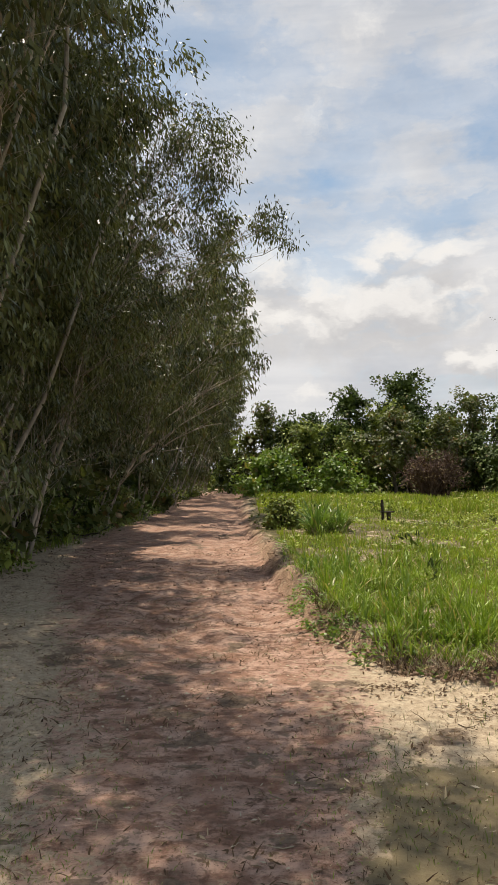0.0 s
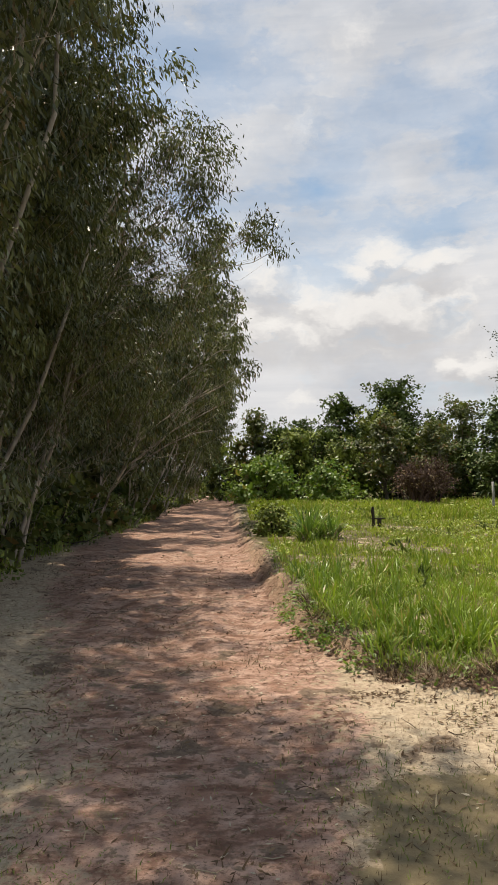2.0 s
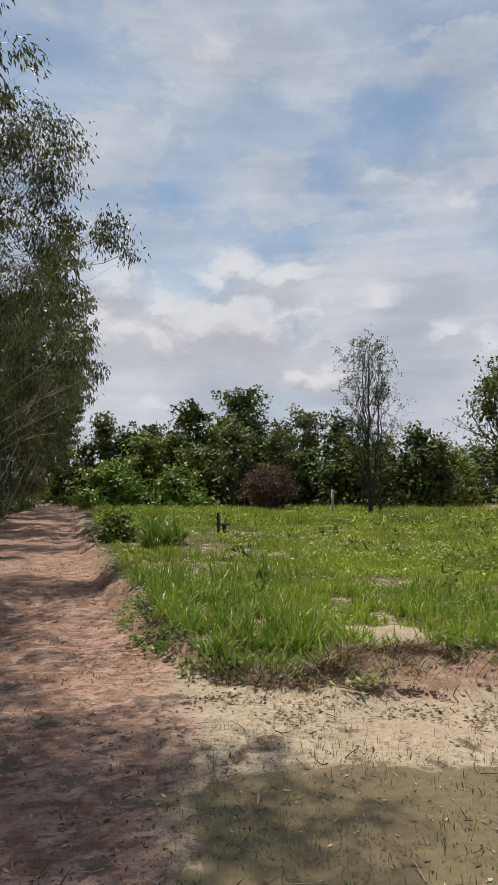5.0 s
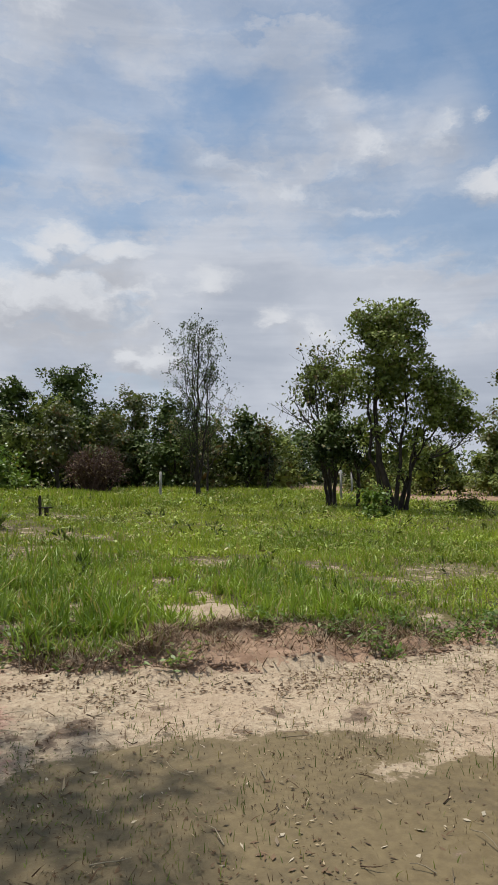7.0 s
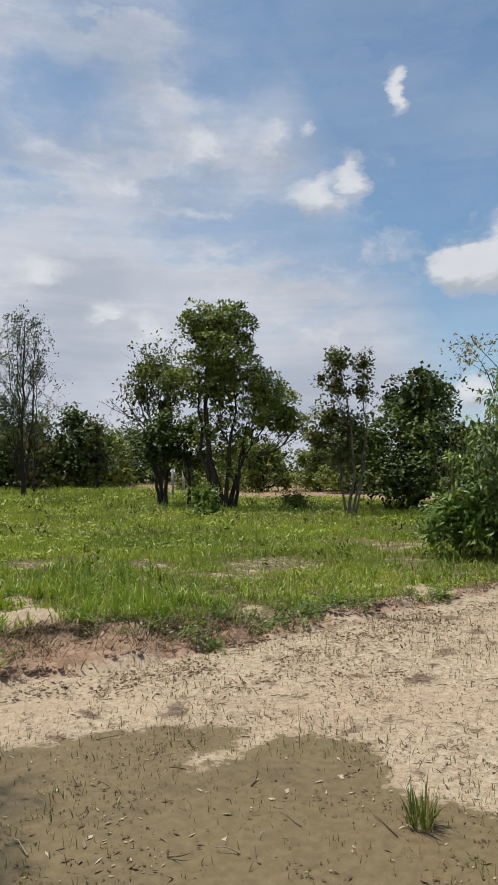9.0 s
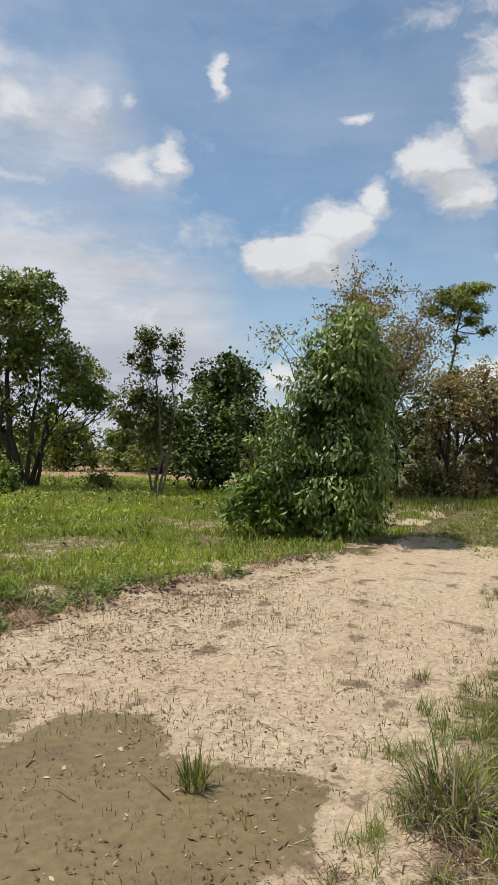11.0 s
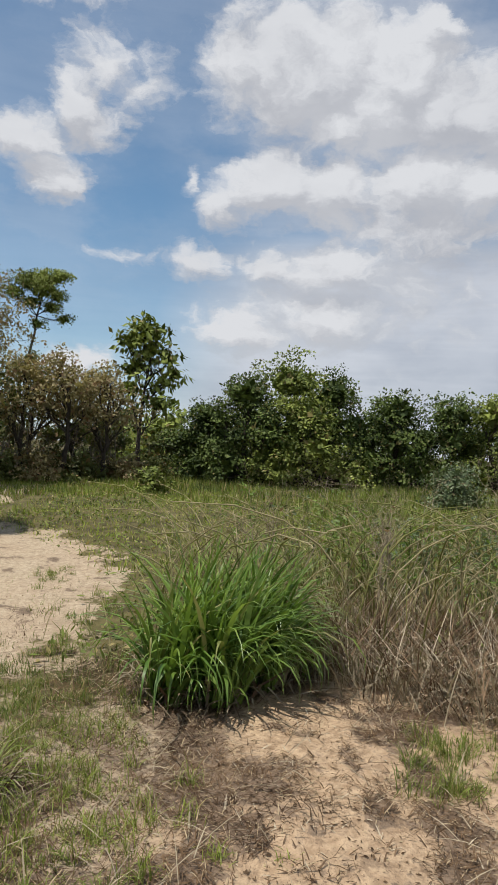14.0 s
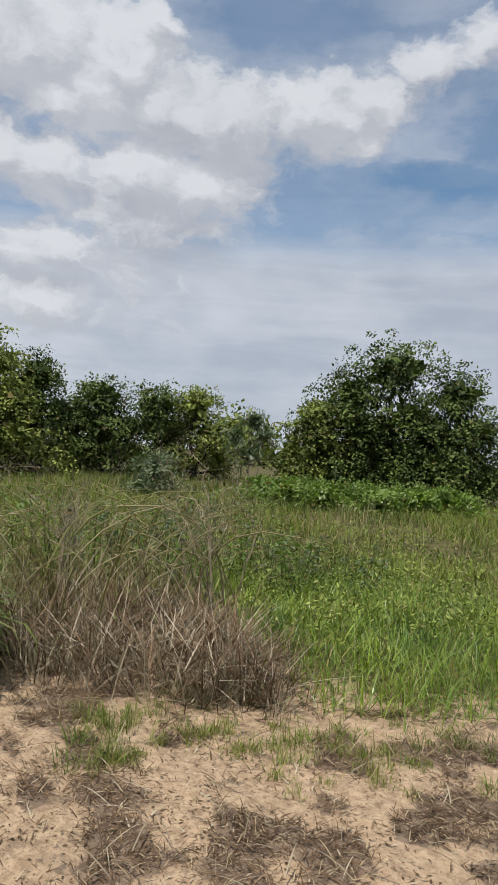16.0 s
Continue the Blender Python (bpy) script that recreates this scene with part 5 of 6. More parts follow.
def field_density(x, y):
    f = inside(x, y, FIELD)
    patch = lattice(x, y, 1.6, 24) + 0.35 * (lattice(x, y, 0.5, 25) - 0.5)
    t = inside(x, y, TURF)
    d = step(t + 0.35 * (lattice(x, y, 0.5, 27) - 0.5), -0.05, 0.3) * (1 - 0.85 * step(patch, 0.54, 0.74) * step(-f + 7.0, 0, 2))
    d = d * (1 - 0.8 * step(1.7 - t, 0, 1.2) * step(x, 1.9, 3.0) * step(lattice(x, y, 0.75, 57) + 0.5 * (lattice(x, y, 0.25, 58) - 0.5), 0.40, 0.62))
    return d * (1 - 0.95 * step(inside(x, y, [(24, 26), (36, 26), (44, 52), (27, 52)]), -0.5, 0.5))


def field_grass():
    rng = np.random.RandomState(50)
    lush = lambda x, y: step(5.2 - x + 1.2 * (lattice(x, y, 1.0, 30) - 0.5), 0, 1.5)
    # tall lush grass on the corner of the field
    cx, cy = scatter(1500, (0.6, 5.6, 5.2, 12.0), rng, lambda x, y: field_density(x, y) * lush(x, y) * (0.25 + 0.75 * step(9.8 - y, 0, 3)))
    per = rng.randint(14, 40, len(cx))
    x, y = np.repeat(cx, per) + rng.normal(0, 0.06, per.sum()), np.repeat(cy, per) + rng.normal(0, 0.06, per.sum())
    h = np.repeat(rng.uniform(0.16, 0.60, len(cx)) * (0.25 + 1.1 * lattice(cx, cy, 0.9, 31)) * (1 - 0.45 * step(cx, 2.0, 3.6)), per) * rng.uniform(0.45, 1.1, len(x))
    grass("lush_grass", "lush green grass on the raised corner of the field", x, y, h, rng.uniform(0.009, 0.021, len(x)), rng.uniform(0.1, 1.7, len(x)), GRASS_LUSH, 51, 3)
    # shorter grass over the near field
    x, y = scatter(60000, (0.7, 13, 4.2, 13), rng, lambda x, y: field_density(x, y) * 0.9)
    h = rng.uniform(0.04, 0.15, len(x)) * (0.4 + lattice(x, y, 1.1, 32))
    grass("field_grass", "short yellow-green grass and weeds over the field", x, y, h, rng.uniform(0.009, 0.02, len(x)), rng.uniform(0.2, 1.1, len(x)), GRASS_FIELD, 52)
    x, y = scatter(78000, (0.7, 27, 11, 30), rng, lambda x, y: field_density(x, y) * step(y - 9 - 0 * x, 0, 3))
    h = rng.uniform(0.07, 0.22, len(x)) * (0.4 + lattice(x, y, 1.7, 33))
    grass("field_grass", "yellow-green grass over the middle of the field", x, y, h, rng.uniform(0.02, 0.045, len(x)), rng.uniform(0.2, 1.0, len(x)), GRASS_FIELD, 53, 1)
    x, y = scatter(30000, (12, 27, 3.6, 12), rng, lambda x, y: field_density(x, y))
    h = rng.uniform(0.06, 0.2, len(x)) * (0.4 + lattice(x, y, 1.7, 33))
    grass("field_grass", "grass east of the field beside the bush", x, y, h, rng.uniform(0.015, 0.035, len(x)), rng.uniform(0.2, 1.0, len(x)), GRASS_FIELD, 54, 1)
    x, y = scatter(56000, (0.4, 40, 28, 58), rng, lambda x, y: field_density(x, y) * step(46 + 0.2 * x - y, 0, 4))
    h = rng.uniform(0.2, 0.5, len(x)) * (0.45 + lattice(x, y, 3.0, 34))
    grass("field_grass", "grass over the far part of the field", x, y, h, rng.uniform(0.05, 0.12, len(x)), rng.uniform(0.2, 1.0, len(x)), GRASS_FIELD, 55, 1)
    cx, cy = scatter(2600, (0.9, 13, 4.4, 17), rng, lambda x, y: field_density(x, y) * (0.2 + 0.8 * lattice(x, y, 0.8, 43)))
    per = rng.randint(8, 22, len(cx))
    x, y = np.repeat(cx, per) + rng.normal(0, 0.05, per.sum()), np.repeat(cy, per) + rng.normal(0, 0.05, per.sum())
    h = np.repeat(rng.uniform(0.09, 0.30, len(cx)), per) * rng.uniform(0.5, 1.1, len(x))
    grass("field_tussocks", "bright green tussocks standing out of the field", x, y, h, rng.uniform(0.008, 0.02, len(x)), rng.uniform(0.2, 1.8, len(x)), GRASS_LUSH, 56, 2)
    # low leafy cover between the blades
    for box, n, size, tall in (((0.8, 13, 4.3, 13), 60000, 0.045, 0.10), ((0.8, 27, 10, 30), 46000, 0.12, 0.14), ((0.5, 40, 28, 50), 30000, 0.24, 0.25)):
        x, y = scatter(n, box, rng, lambda x, y: field_density(x, y) * (0.15 + 0.85 * step(lattice(x, y, 0.9, 37) + 0.4 * (lattice(x, y, 0.3, 38) - 0.5), 0.35, 0.6)))
        k = len(x)
        c = np.stack([x, y, height(x, y) + tall * rng.uniform(0.1, 1, k) * (0.4 + lattice(x, y, 1.1, 32))], 1)
        g = Geo()
        g.leaves(c, rng.normal(size=(k, 3)) * [1, 1, 0.5] + [0, 0, 0.2], size * rng.uniform(0.5, 1.2, k), size * rng.uniform(0.25, 0.5, k), rng, 0.75)
        tagged(new("low_weeds", g.data("low_weeds", GRASS_FIELD)), "low leafy weeds covering the field", "weeds", kind="stuff")
    # weeds that stand above the rest
    lx, ly = scatter(420, (1.2, 22, 6, 34), rng, lambda x, y: field_density(x, y) * 0.8)
    g = Geo()
    for a, b in zip(lx, ly):
        far = math.hypot(a, b)
        n = 16
        t = rng.uniform(0.10, 0.22) * (1 + far / 40)
        c = np.stack([a + rng.normal(0, 0.06 + 0.002 * far, n), b + rng.normal(0, 0.06, n), height(np.full(n, a), np.full(n, b)) + t * rng.uniform(0.2, 1, n)], 1)
        g.leaves(c, rng.normal(size=(n, 3)) + [0, 0, 0.8], t * rng.uniform(0.3, 0.7, n), t * 0.16, rng)
    tagged(new("field_weeds", g.data("field_weeds", LEAF_MID)), "scattered broad-leaved weeds in the grass", "weeds", kind="stuff")


def clump(name, label, x, y, n, tall, wide, width, lean, mat, seed, segs=4, droop=0.6, radius=0.1, category="grass clump", blown=0.0):
    """One tussock: blades that rise from a tight base and arch outwards."""
    rng = np.random.RandomState(seed)
    r, a = radius * np.sqrt(rng.rand(n)), rng.uniform(0, 2 * np.pi, n)
    base = np.stack([r * np.cos(a), r * np.sin(a), np.zeros(n) - 0.01], 1)
    ob = tagged(new(name), label, category)
    ob.location = (x, y, float(height(np.array(x), np.array(y))))
    g = Geo()
    g.blades(base, tall * rng.uniform(0.45, 1.05, n), width * rng.uniform(0.6, 1.2, n), lean * rng.uniform(0.15, 1.3, n), np.where(rng.rand(n) < blown, rng.normal(-1.5, 0.7, n), a + rng.normal(0, 0.8, n)), rng, segs, droop, 2.0 if blown else 1.4, 0.2 if blown else 0.3)
    part("foliage", g.data("foliage", mat), ob)
    k = n // 3
    g = Geo()
    g.blades(base[:k] * 1.3, tall * rng.uniform(0.15, 0.5, k), width * 0.7, rng.uniform(0.8, 2.0, k), rng.uniform(0, 6.28, k), rng, 3, 0.7)
    part("withered_skirt", g.data("withered_skirt", GRASS_DRY), ob, "dead brown blades at the base")
    return ob


def tall_grasses():
    rng = np.random.RandomState(60)
    # guinea grass beside the path
    spots = [(4.45, -0.18, 0.9), (4.45, -0.46, 0.95), (4.7, -0.68, 0.92), (4.85, -0.28, 1.02), (5.05, -0.58, 1.0)]
    for k, (x, y, t) in enumerate(spots):
        clump("tall_grass_clump", "big arching clump of bright green broad-bladed grass", x, y, 240, t * 1.12, 0, 0.030, 1.5, GRASS_TALL, 61 + k, 8, 1.25, 0.16, blown=0.6)
    for k, (x, y, t) in enumerate(((4.95, -0.95, 0.5), (5.1, -0.75, 0.5))):
        clump("tall_grass_clump", "smaller green grass clump beside the big one", x, y, 60, t, 0, 0.018, 0.6, GRASS_TALL, 70 + k, 5, 0.6, 0.12)
    clump("tall_grass_clump", "tall drooping grass clump at the edge of the road", 1.05, 9.4, 120, 0.5, 0, 0.02, 1.6, GRASS_TALL, 75, 5, 0.8, 0.3)
    clump("tall_grass_clump", "tall drooping grass clump on the corner of the field", 1.3, 8.7, 120, 0.45, 0, 0.02, 1.6, GRASS_LUSH, 76, 5, 0.8, 0.3)
    for k, (x, y, t) in enumerate(((1.75, 17.6, 1.0), (2.3, 17.9, 1.1), (1.9, 18.6, 1.15))):
        clump("tall_grass_clump", "tall drooping grass clump standing out of the field", x, y, 110, t, 0, 0.05, 1.2, GRASS_TALL, 180 + k, 6, 1.1, 0.25)
    round_tree("shrub", "small dark shrub beside the road", 0.9, 19.2, 1.1, 1.0, LEAF_MID, 420, 0.16, 183, 0.08, category="shrub", tiers=2, stem=0.02)
    clump("grass_clump", "trampled green grass tussock on the sand", 3.25, 0.62, 210, 0.38, 0, 0.009, 1.9, GRASS_OLIVE, 77, 4, 0.7, 0.14)
    clump("grass_clump", "trampled dry grass tussock on the sand", 3.15, 0.6, 120, 0.34, 0, 0.008, 1.5, GRASS_DRY, 78, 4, 0.9, 0.18)
    clump("grass_tuft", "single upright green tuft on the wet silt", 2.8, 1.65, 80, 0.24, 0, 0.008, 0.85, GRASS_OLIVE, 79, 3, 0.3, 0.06)
    # dry standing grass
    x, y = scatter(4600, (3.6, 6.6, -3.0, -0.9), rng, lambda x, y: step(inside(x, y, [(4.75, -0.9), (4.15, -1.75), (3.75, -2.1), (3.5, -2.75), (4.0, -3.0), (5.4, -2.9), (5.9, -2.0), (5.8, -0.9)]), -0.1, 0.3))
    grass("dry_grass", "thick stand of dead grey-brown grass stems", x, y, rng.uniform(0.2, 0.5, len(x)), rng.uniform(0.005, 0.011, len(x)), rng.uniform(0.3, 2.6, len(x)), GRASS_DRY, 80, 4, -0.15)
    x, y = scatter(9000, (3.5, 7.2, -3.0, -0.5), rng, lambda x, y: step(inside(x, y, [(4.7, -1.1), (4.2, -1.8), (3.8, -2.15), (3.6, -2.75), (4.0, -3.0), (5.4, -2.9), (6.1, -2.0), (6.1, -0.8), (5.4, -0.7)]), -0.1, 0.3))
    grass("dry_grass", "fallen tangle of dead grass stems", x, y, rng.uniform(0.2, 0.55, len(x)), rng.uniform(0.005, 0.010, len(x)), rng.uniform(2.2, 4.8, len(x)), LITTER, 86, 3, -0.5, lift=0.26)
    x, y = scatter(1500, (4.6, 7.5, -3.4, 0.4), rng, lambda x, y: step(inside(x, y, [(4.9, 0.3), (4.9, -1.4), (5.2, -2.8), (6.8, -3.2), (7.4, -1.2), (6.6, 0.2)]), -0.2, 0.4) * 0.9)
    grass("straw_grass", "tall thin straw-coloured grass behind the green clump", x, y, rng.uniform(0.4, 0.9, len(x)), rng.uniform(0.004, 0.008, len(x)), rng.uniform(0.1, 1.3, len(x)), GRASS_STRAW, 81, 4, 0.35)
    # a few tall flowering stalks
    g = Geo()
    for k in range(190):
        b = np.array([rng.uniform(4.8, 7.4), rng.uniform(-3.2, 0.15), 0.0])
        b[2] = float(height(b[0], b[1]))
        a, t = rng.uniform(0, 2 * np.pi), rng.uniform(0.6, 1.45)
        s, long = np.linspace(0, 1, 7)[:, None], k < 16
        if long:
            t = rng.uniform(1.35, 1.75)
        line = b + np.array([math.cos(a), math.sin(a), 0]) * t * (0.85 if long else 0.6) * s ** 2.2 + np.array([0, 0, t]) * (s - (0.38 if long else 0.25) * s ** 3)
        g.tube(line, np.linspace(0.011, 0.004, 7) if long else np.linspace(0.008, 0.003, 7), 4)
        n = 12
        i = rng.randint(4, 7, n)
        g.leaves(line[i] + rng.normal(0, 0.012, (n, 3)), rng.normal(0, 0.5, (n, 3)) + (line[6] - line[5]) * 8, rng.uniform(0.04, 0.11, n), 0.006, rng)
    tagged(new("grass_stalks", g.data("grass_stalks", GRASS_STRAW)), "tall arching dry seed stalks", "grass", kind="stuff")
    # rank growth further off
    x, y = scatter(58000, (4.8, 20, -16, 3.4), rng, lambda x, y: (0.3 + 0.7 * step(lattice(x, y, 1.2, 29), 0.32, 0.6)) * (1 - step(inside(x, y, SAND), -0.5, 0.2)) * step(x - 4.6 + 0.0 * y, 0, 0.6) * (0.28 + 0.72 * step(-y - 0.12 * x + 1.0, 0, 2.0)) * step(1.5 - x * 0.04 - 0.02 * y, 0, 1))
    h = rng.uniform(0.10, 0.34, len(x)) * (0.4 + 0.9 * lattice(x, y, 1.5, 35)) * (0.35 + 0.85 * step(-y - 0.12 * x + 1.0, 0, 2.0))
    grass("rough_grass", "rough olive-green grass south of the path", x, y, h, rng.uniform(0.008, 0.022, len(x)), rng.uniform(0.1, 1.5, len(x)), GRASS_OLIVE, 82, 2)
    x, y = scatter(30000, (16, 32, -20, 9), rng, lambda x, y: step(x - 16, 0, 2))
    grass("rough_grass", "rough grass before the eastern wood", x, y, rng.uniform(0.12, 0.36, len(x)) * (0.4 + lattice(x, y, 2.0, 36)), rng.uniform(0.03, 0.07, len(x)), rng.uniform(0.1, 0.9, len(x)), GRASS_OLIVE, 83, 1)
    x, y = scatter(13000, (3.2, 7.6, -6.2, -2.6), rng, lambda x, y: step(inside(x, y, [(3.6, -2.85), (5.3, -3.0), (7.5, -3.0), (7.5, -6.2), (3.2, -6.2), (3.1, -3.7)]), -0.1, 0.25))
    x2, y2 = x[::2], y[::2]
    grass("rough_grass", "deep green grass beside the dry stems", x2, y2, rng.uniform(0.15, 0.42, len(x2)), rng.uniform(0.005, 0.010, len(x2)), rng.uniform(0.3, 2.0, len(x2)), GRASS_TALL, 103, 3)
    x, y = x[1::2], y[1::2]
    grass("lush_grass", "bright green grass beside the dry stems", x, y, rng.uniform(0.10, 0.36, len(x)) * (0.5 + 0.8 * lattice(x, y, 0.6, 52)), rng.uniform(0.005, 0.011, len(x)), rng.uniform(0.3, 2.0, len(x)), GRASS_LUSH, 84, 3)
    x, y = scatter(3000, (5.5, 15, -11, 1.5), rng, lambda x, y: step(lattice(x, y, 1.3, 39), 0.5, 0.75) * step(x - 5 + 0.0 * y, 0, 1))
    grass("straw_grass", "patches of dry straw-coloured grass in the rough", x, y, rng.uniform(0.2, 0.6, len(x)), rng.uniform(0.007, 0.014, len(x)), rng.uniform(0.1, 1.4, len(x)), GRASS_STRAW, 85, 3, 0.4)
    # low leafy cover over the rough ground
    x, y = scatter(30000, (4.9, 20, -13, 3.6), rng, lambda x, y: (1 - step(inside(x, y, SAND), -0.5, 0.1)) * (0.3 + 0.7 * step(lattice(x, y, 0.9, 54), 0.3, 0.6)) * step(y + 13.5 - 0.2 * x, 0, 2))
    k = len(x)
    g = Geo()
    g.leaves(np.stack([x, y, height(x, y) + 0.09 * rng.rand(k)], 1), rng.normal(size=(k, 3)) * [1, 1, 0.5] + [0, 0, 0.2], rng.uniform(0.04, 0.11, k), rng.uniform(0.02, 0.045, k), rng, 0.75)
    tagged(new("low_weeds", g.data("low_weeds", GRASS_OLIVE)), "low olive weeds over the rough ground", "weeds", kind="stuff")
    x, y = scatter(34000, (8.0, 25, -2.5, 8.0), rng, lambda x, y: step(-inside(x, y, SAND), -0.1, 0.5) * (1 - step(inside(x, y, FIELD), -0.3, 0.3)) * (0.25 + 0.75 * step(lattice(x, y, 1.1, 63) + 0.4 * (lattice(x, y, 0.4, 64) - 0.5), 0.3, 0.6)))
    grass("short_grass", "short yellow-green grass where the track fades out", x, y, rng.uniform(0.04, 0.15, len(x)) * (0.5 + lattice(x, y, 1.4, 65)), rng.uniform(0.012, 0.026, len(x)), rng.uniform(0.3, 1.4, len(x)), GRASS_FIELD, 104, 1)
    # leafy weeds among it
    g = Geo()
    for k in range(380):
        a, b = (rng.uniform(5.0, 14), rng.uniform(-10, -1.0)) if k < 230 else (rng.uniform(4.0, 7.5), rng.uniform(-6.0, -3.2))
        n, t = 22, rng.uniform(0.2, 0.5)
        c = np.stack([a + rng.normal(0, 0.14, n), b + rng.normal(0, 0.14, n), height(np.full(n, a), np.full(n, b)) + t * rng.uniform(0.4, 1, n)], 1)
        g.leaves(c, rng.normal(size=(n, 3)) + [0, 0, 0.3], rng.uniform(0.03, 0.065, n), 0.02, rng)
    tagged(new("leafy_weeds", g.data("leafy_weeds", LEAF_MID)), "green leafy weeds among the rough grass", "weeds", kind="stuff")


def tall_weeds():
    """Upright leafy weeds with thin stems beside the dead grass."""
    rng = np.random.RandomState(64)
    for k in range(46):
        x, y = rng.uniform(5.6, 8.6), rng.uniform(-4.8, -0.6)
        t = rng.uniform(0.6, 1.2)
        root = tagged(new("tall_weed"), "upright leafy green weed among the dead grass", "weed", "weeds beside the dead grass")
        root.location = (x, y, float(height(np.array(x), np.array(y))) - 0.02)
        g, lv = Geo(), Geo()
        for _ in range(4):
            tip = np.array([rng.normal(0, 0.18), rng.normal(0, 0.18), t * rng.uniform(0.7, 1)])
            line = wobble((rng.normal(0, 0.03), rng.normal(0, 0.03), 0), tip, 7, 0.03, rng)
            g.tube(line, np.linspace(0.006, 0.002, 7), 4)
            n = 34
            at = line[rng.randint(2, 7, n)] + rng.normal(0, 0.02, (n, 3))
            lv.leaves(at, rng.normal(size=(n, 3)) * [1, 1, 0.5] + [0, 0, 0.1], rng.uniform(0.03, 0.085, n), rng.uniform(0.014, 0.03, n), rng, 0.5)
        part("stem", g.data("stem", LEAF_OLIVE), root)
        part("foliage", lv.data("foliage", LEAF_BRIGHT if k % 3 else LEAF_PALE), root)


def bare_weeds():
    """Tall dead weeds, all stalk and twig."""
    rng = np.random.RandomState(65)
    for k, (x, y, t) in enumerate(((5.05, -2.75, 1.45), (5.6, -1.75, 1.3), (6.3, -3.0, 1.3), (6.6, -2.0, 1.2), (5.9, -0.9, 1.25))):
        sparse_tree("bare_weed", "tall dead weed with pale bare branching stalks", x, y, [(0, 0, rng.normal(0, 0.1), 0, t * 0.75, 0.017), (0.03, 0, 0.35, 0, t * 0.7, 0.013)],
                    [(0.35 + 0.12 * i, rng.normal(0, 0.3), rng.normal(0, 0.3), t * (0.6 + 0.08 * i)) for i in range(6)], LEAF_OLIVE, 40, 0.05, STRAW_STALK, 310 + k, 0.008, 0.3, group="weeds beside the dead grass")


def verge_grass():
    rng = np.random.RandomState(90)
    x, y = scatter(15000, (-6.6, -3.4, 4, 36), rng, lambda x, y: step(-x - 4.1 + 0.9 * (lattice(x, y, 1.5, 41) - 0.5), 0, 0.5) * (0.35 + 0.65 * lattice(x, y, 2.0, 42)))
    grass("verge_grass", "shaded green grass along the road", x, y, rng.uniform(0.08, 0.36, len(x)), rng.uniform(0.01, 0.02, len(x)), rng.uniform(0.2, 1.0, len(x)), GRASS_LUSH, 91, 2)
    spots = [(-2.9, 8.6, 0.7, 0.5), (-3.4, 7.6, 0.6, 0.6), (-1.35, 3.7, 0.45, 0.4), (-1.5, 3.0, 0.4, 0.4), (-1.0, 2.9, 0.3, 0.3), (-1.9, 4.4, 0.5, 0.4), (0.6, 3.7, 0.35, 0.25), (0.9, 3.2, 0.3, 0.3), (-1.7, 5.2, 0.5, 0.5), (-2.4, 6.4, 0.5, 0.5), (-1.2, 2.7, 0.4, 0.2)]
    xs, ys = np.concatenate([rng.normal(a, r, 600) for a, b, r, s in spots]), np.concatenate([rng.normal(b, s, 600) for a, b, r, s in spots])
    grass("sparse_grass", "sparse short grass on the sandy ground", xs, ys, rng.uniform(0.015, 0.05, len(xs)), 0.005, rng.uniform(0.6, 2.0, len(xs)), GRASS_OLIVE, 92, 2)


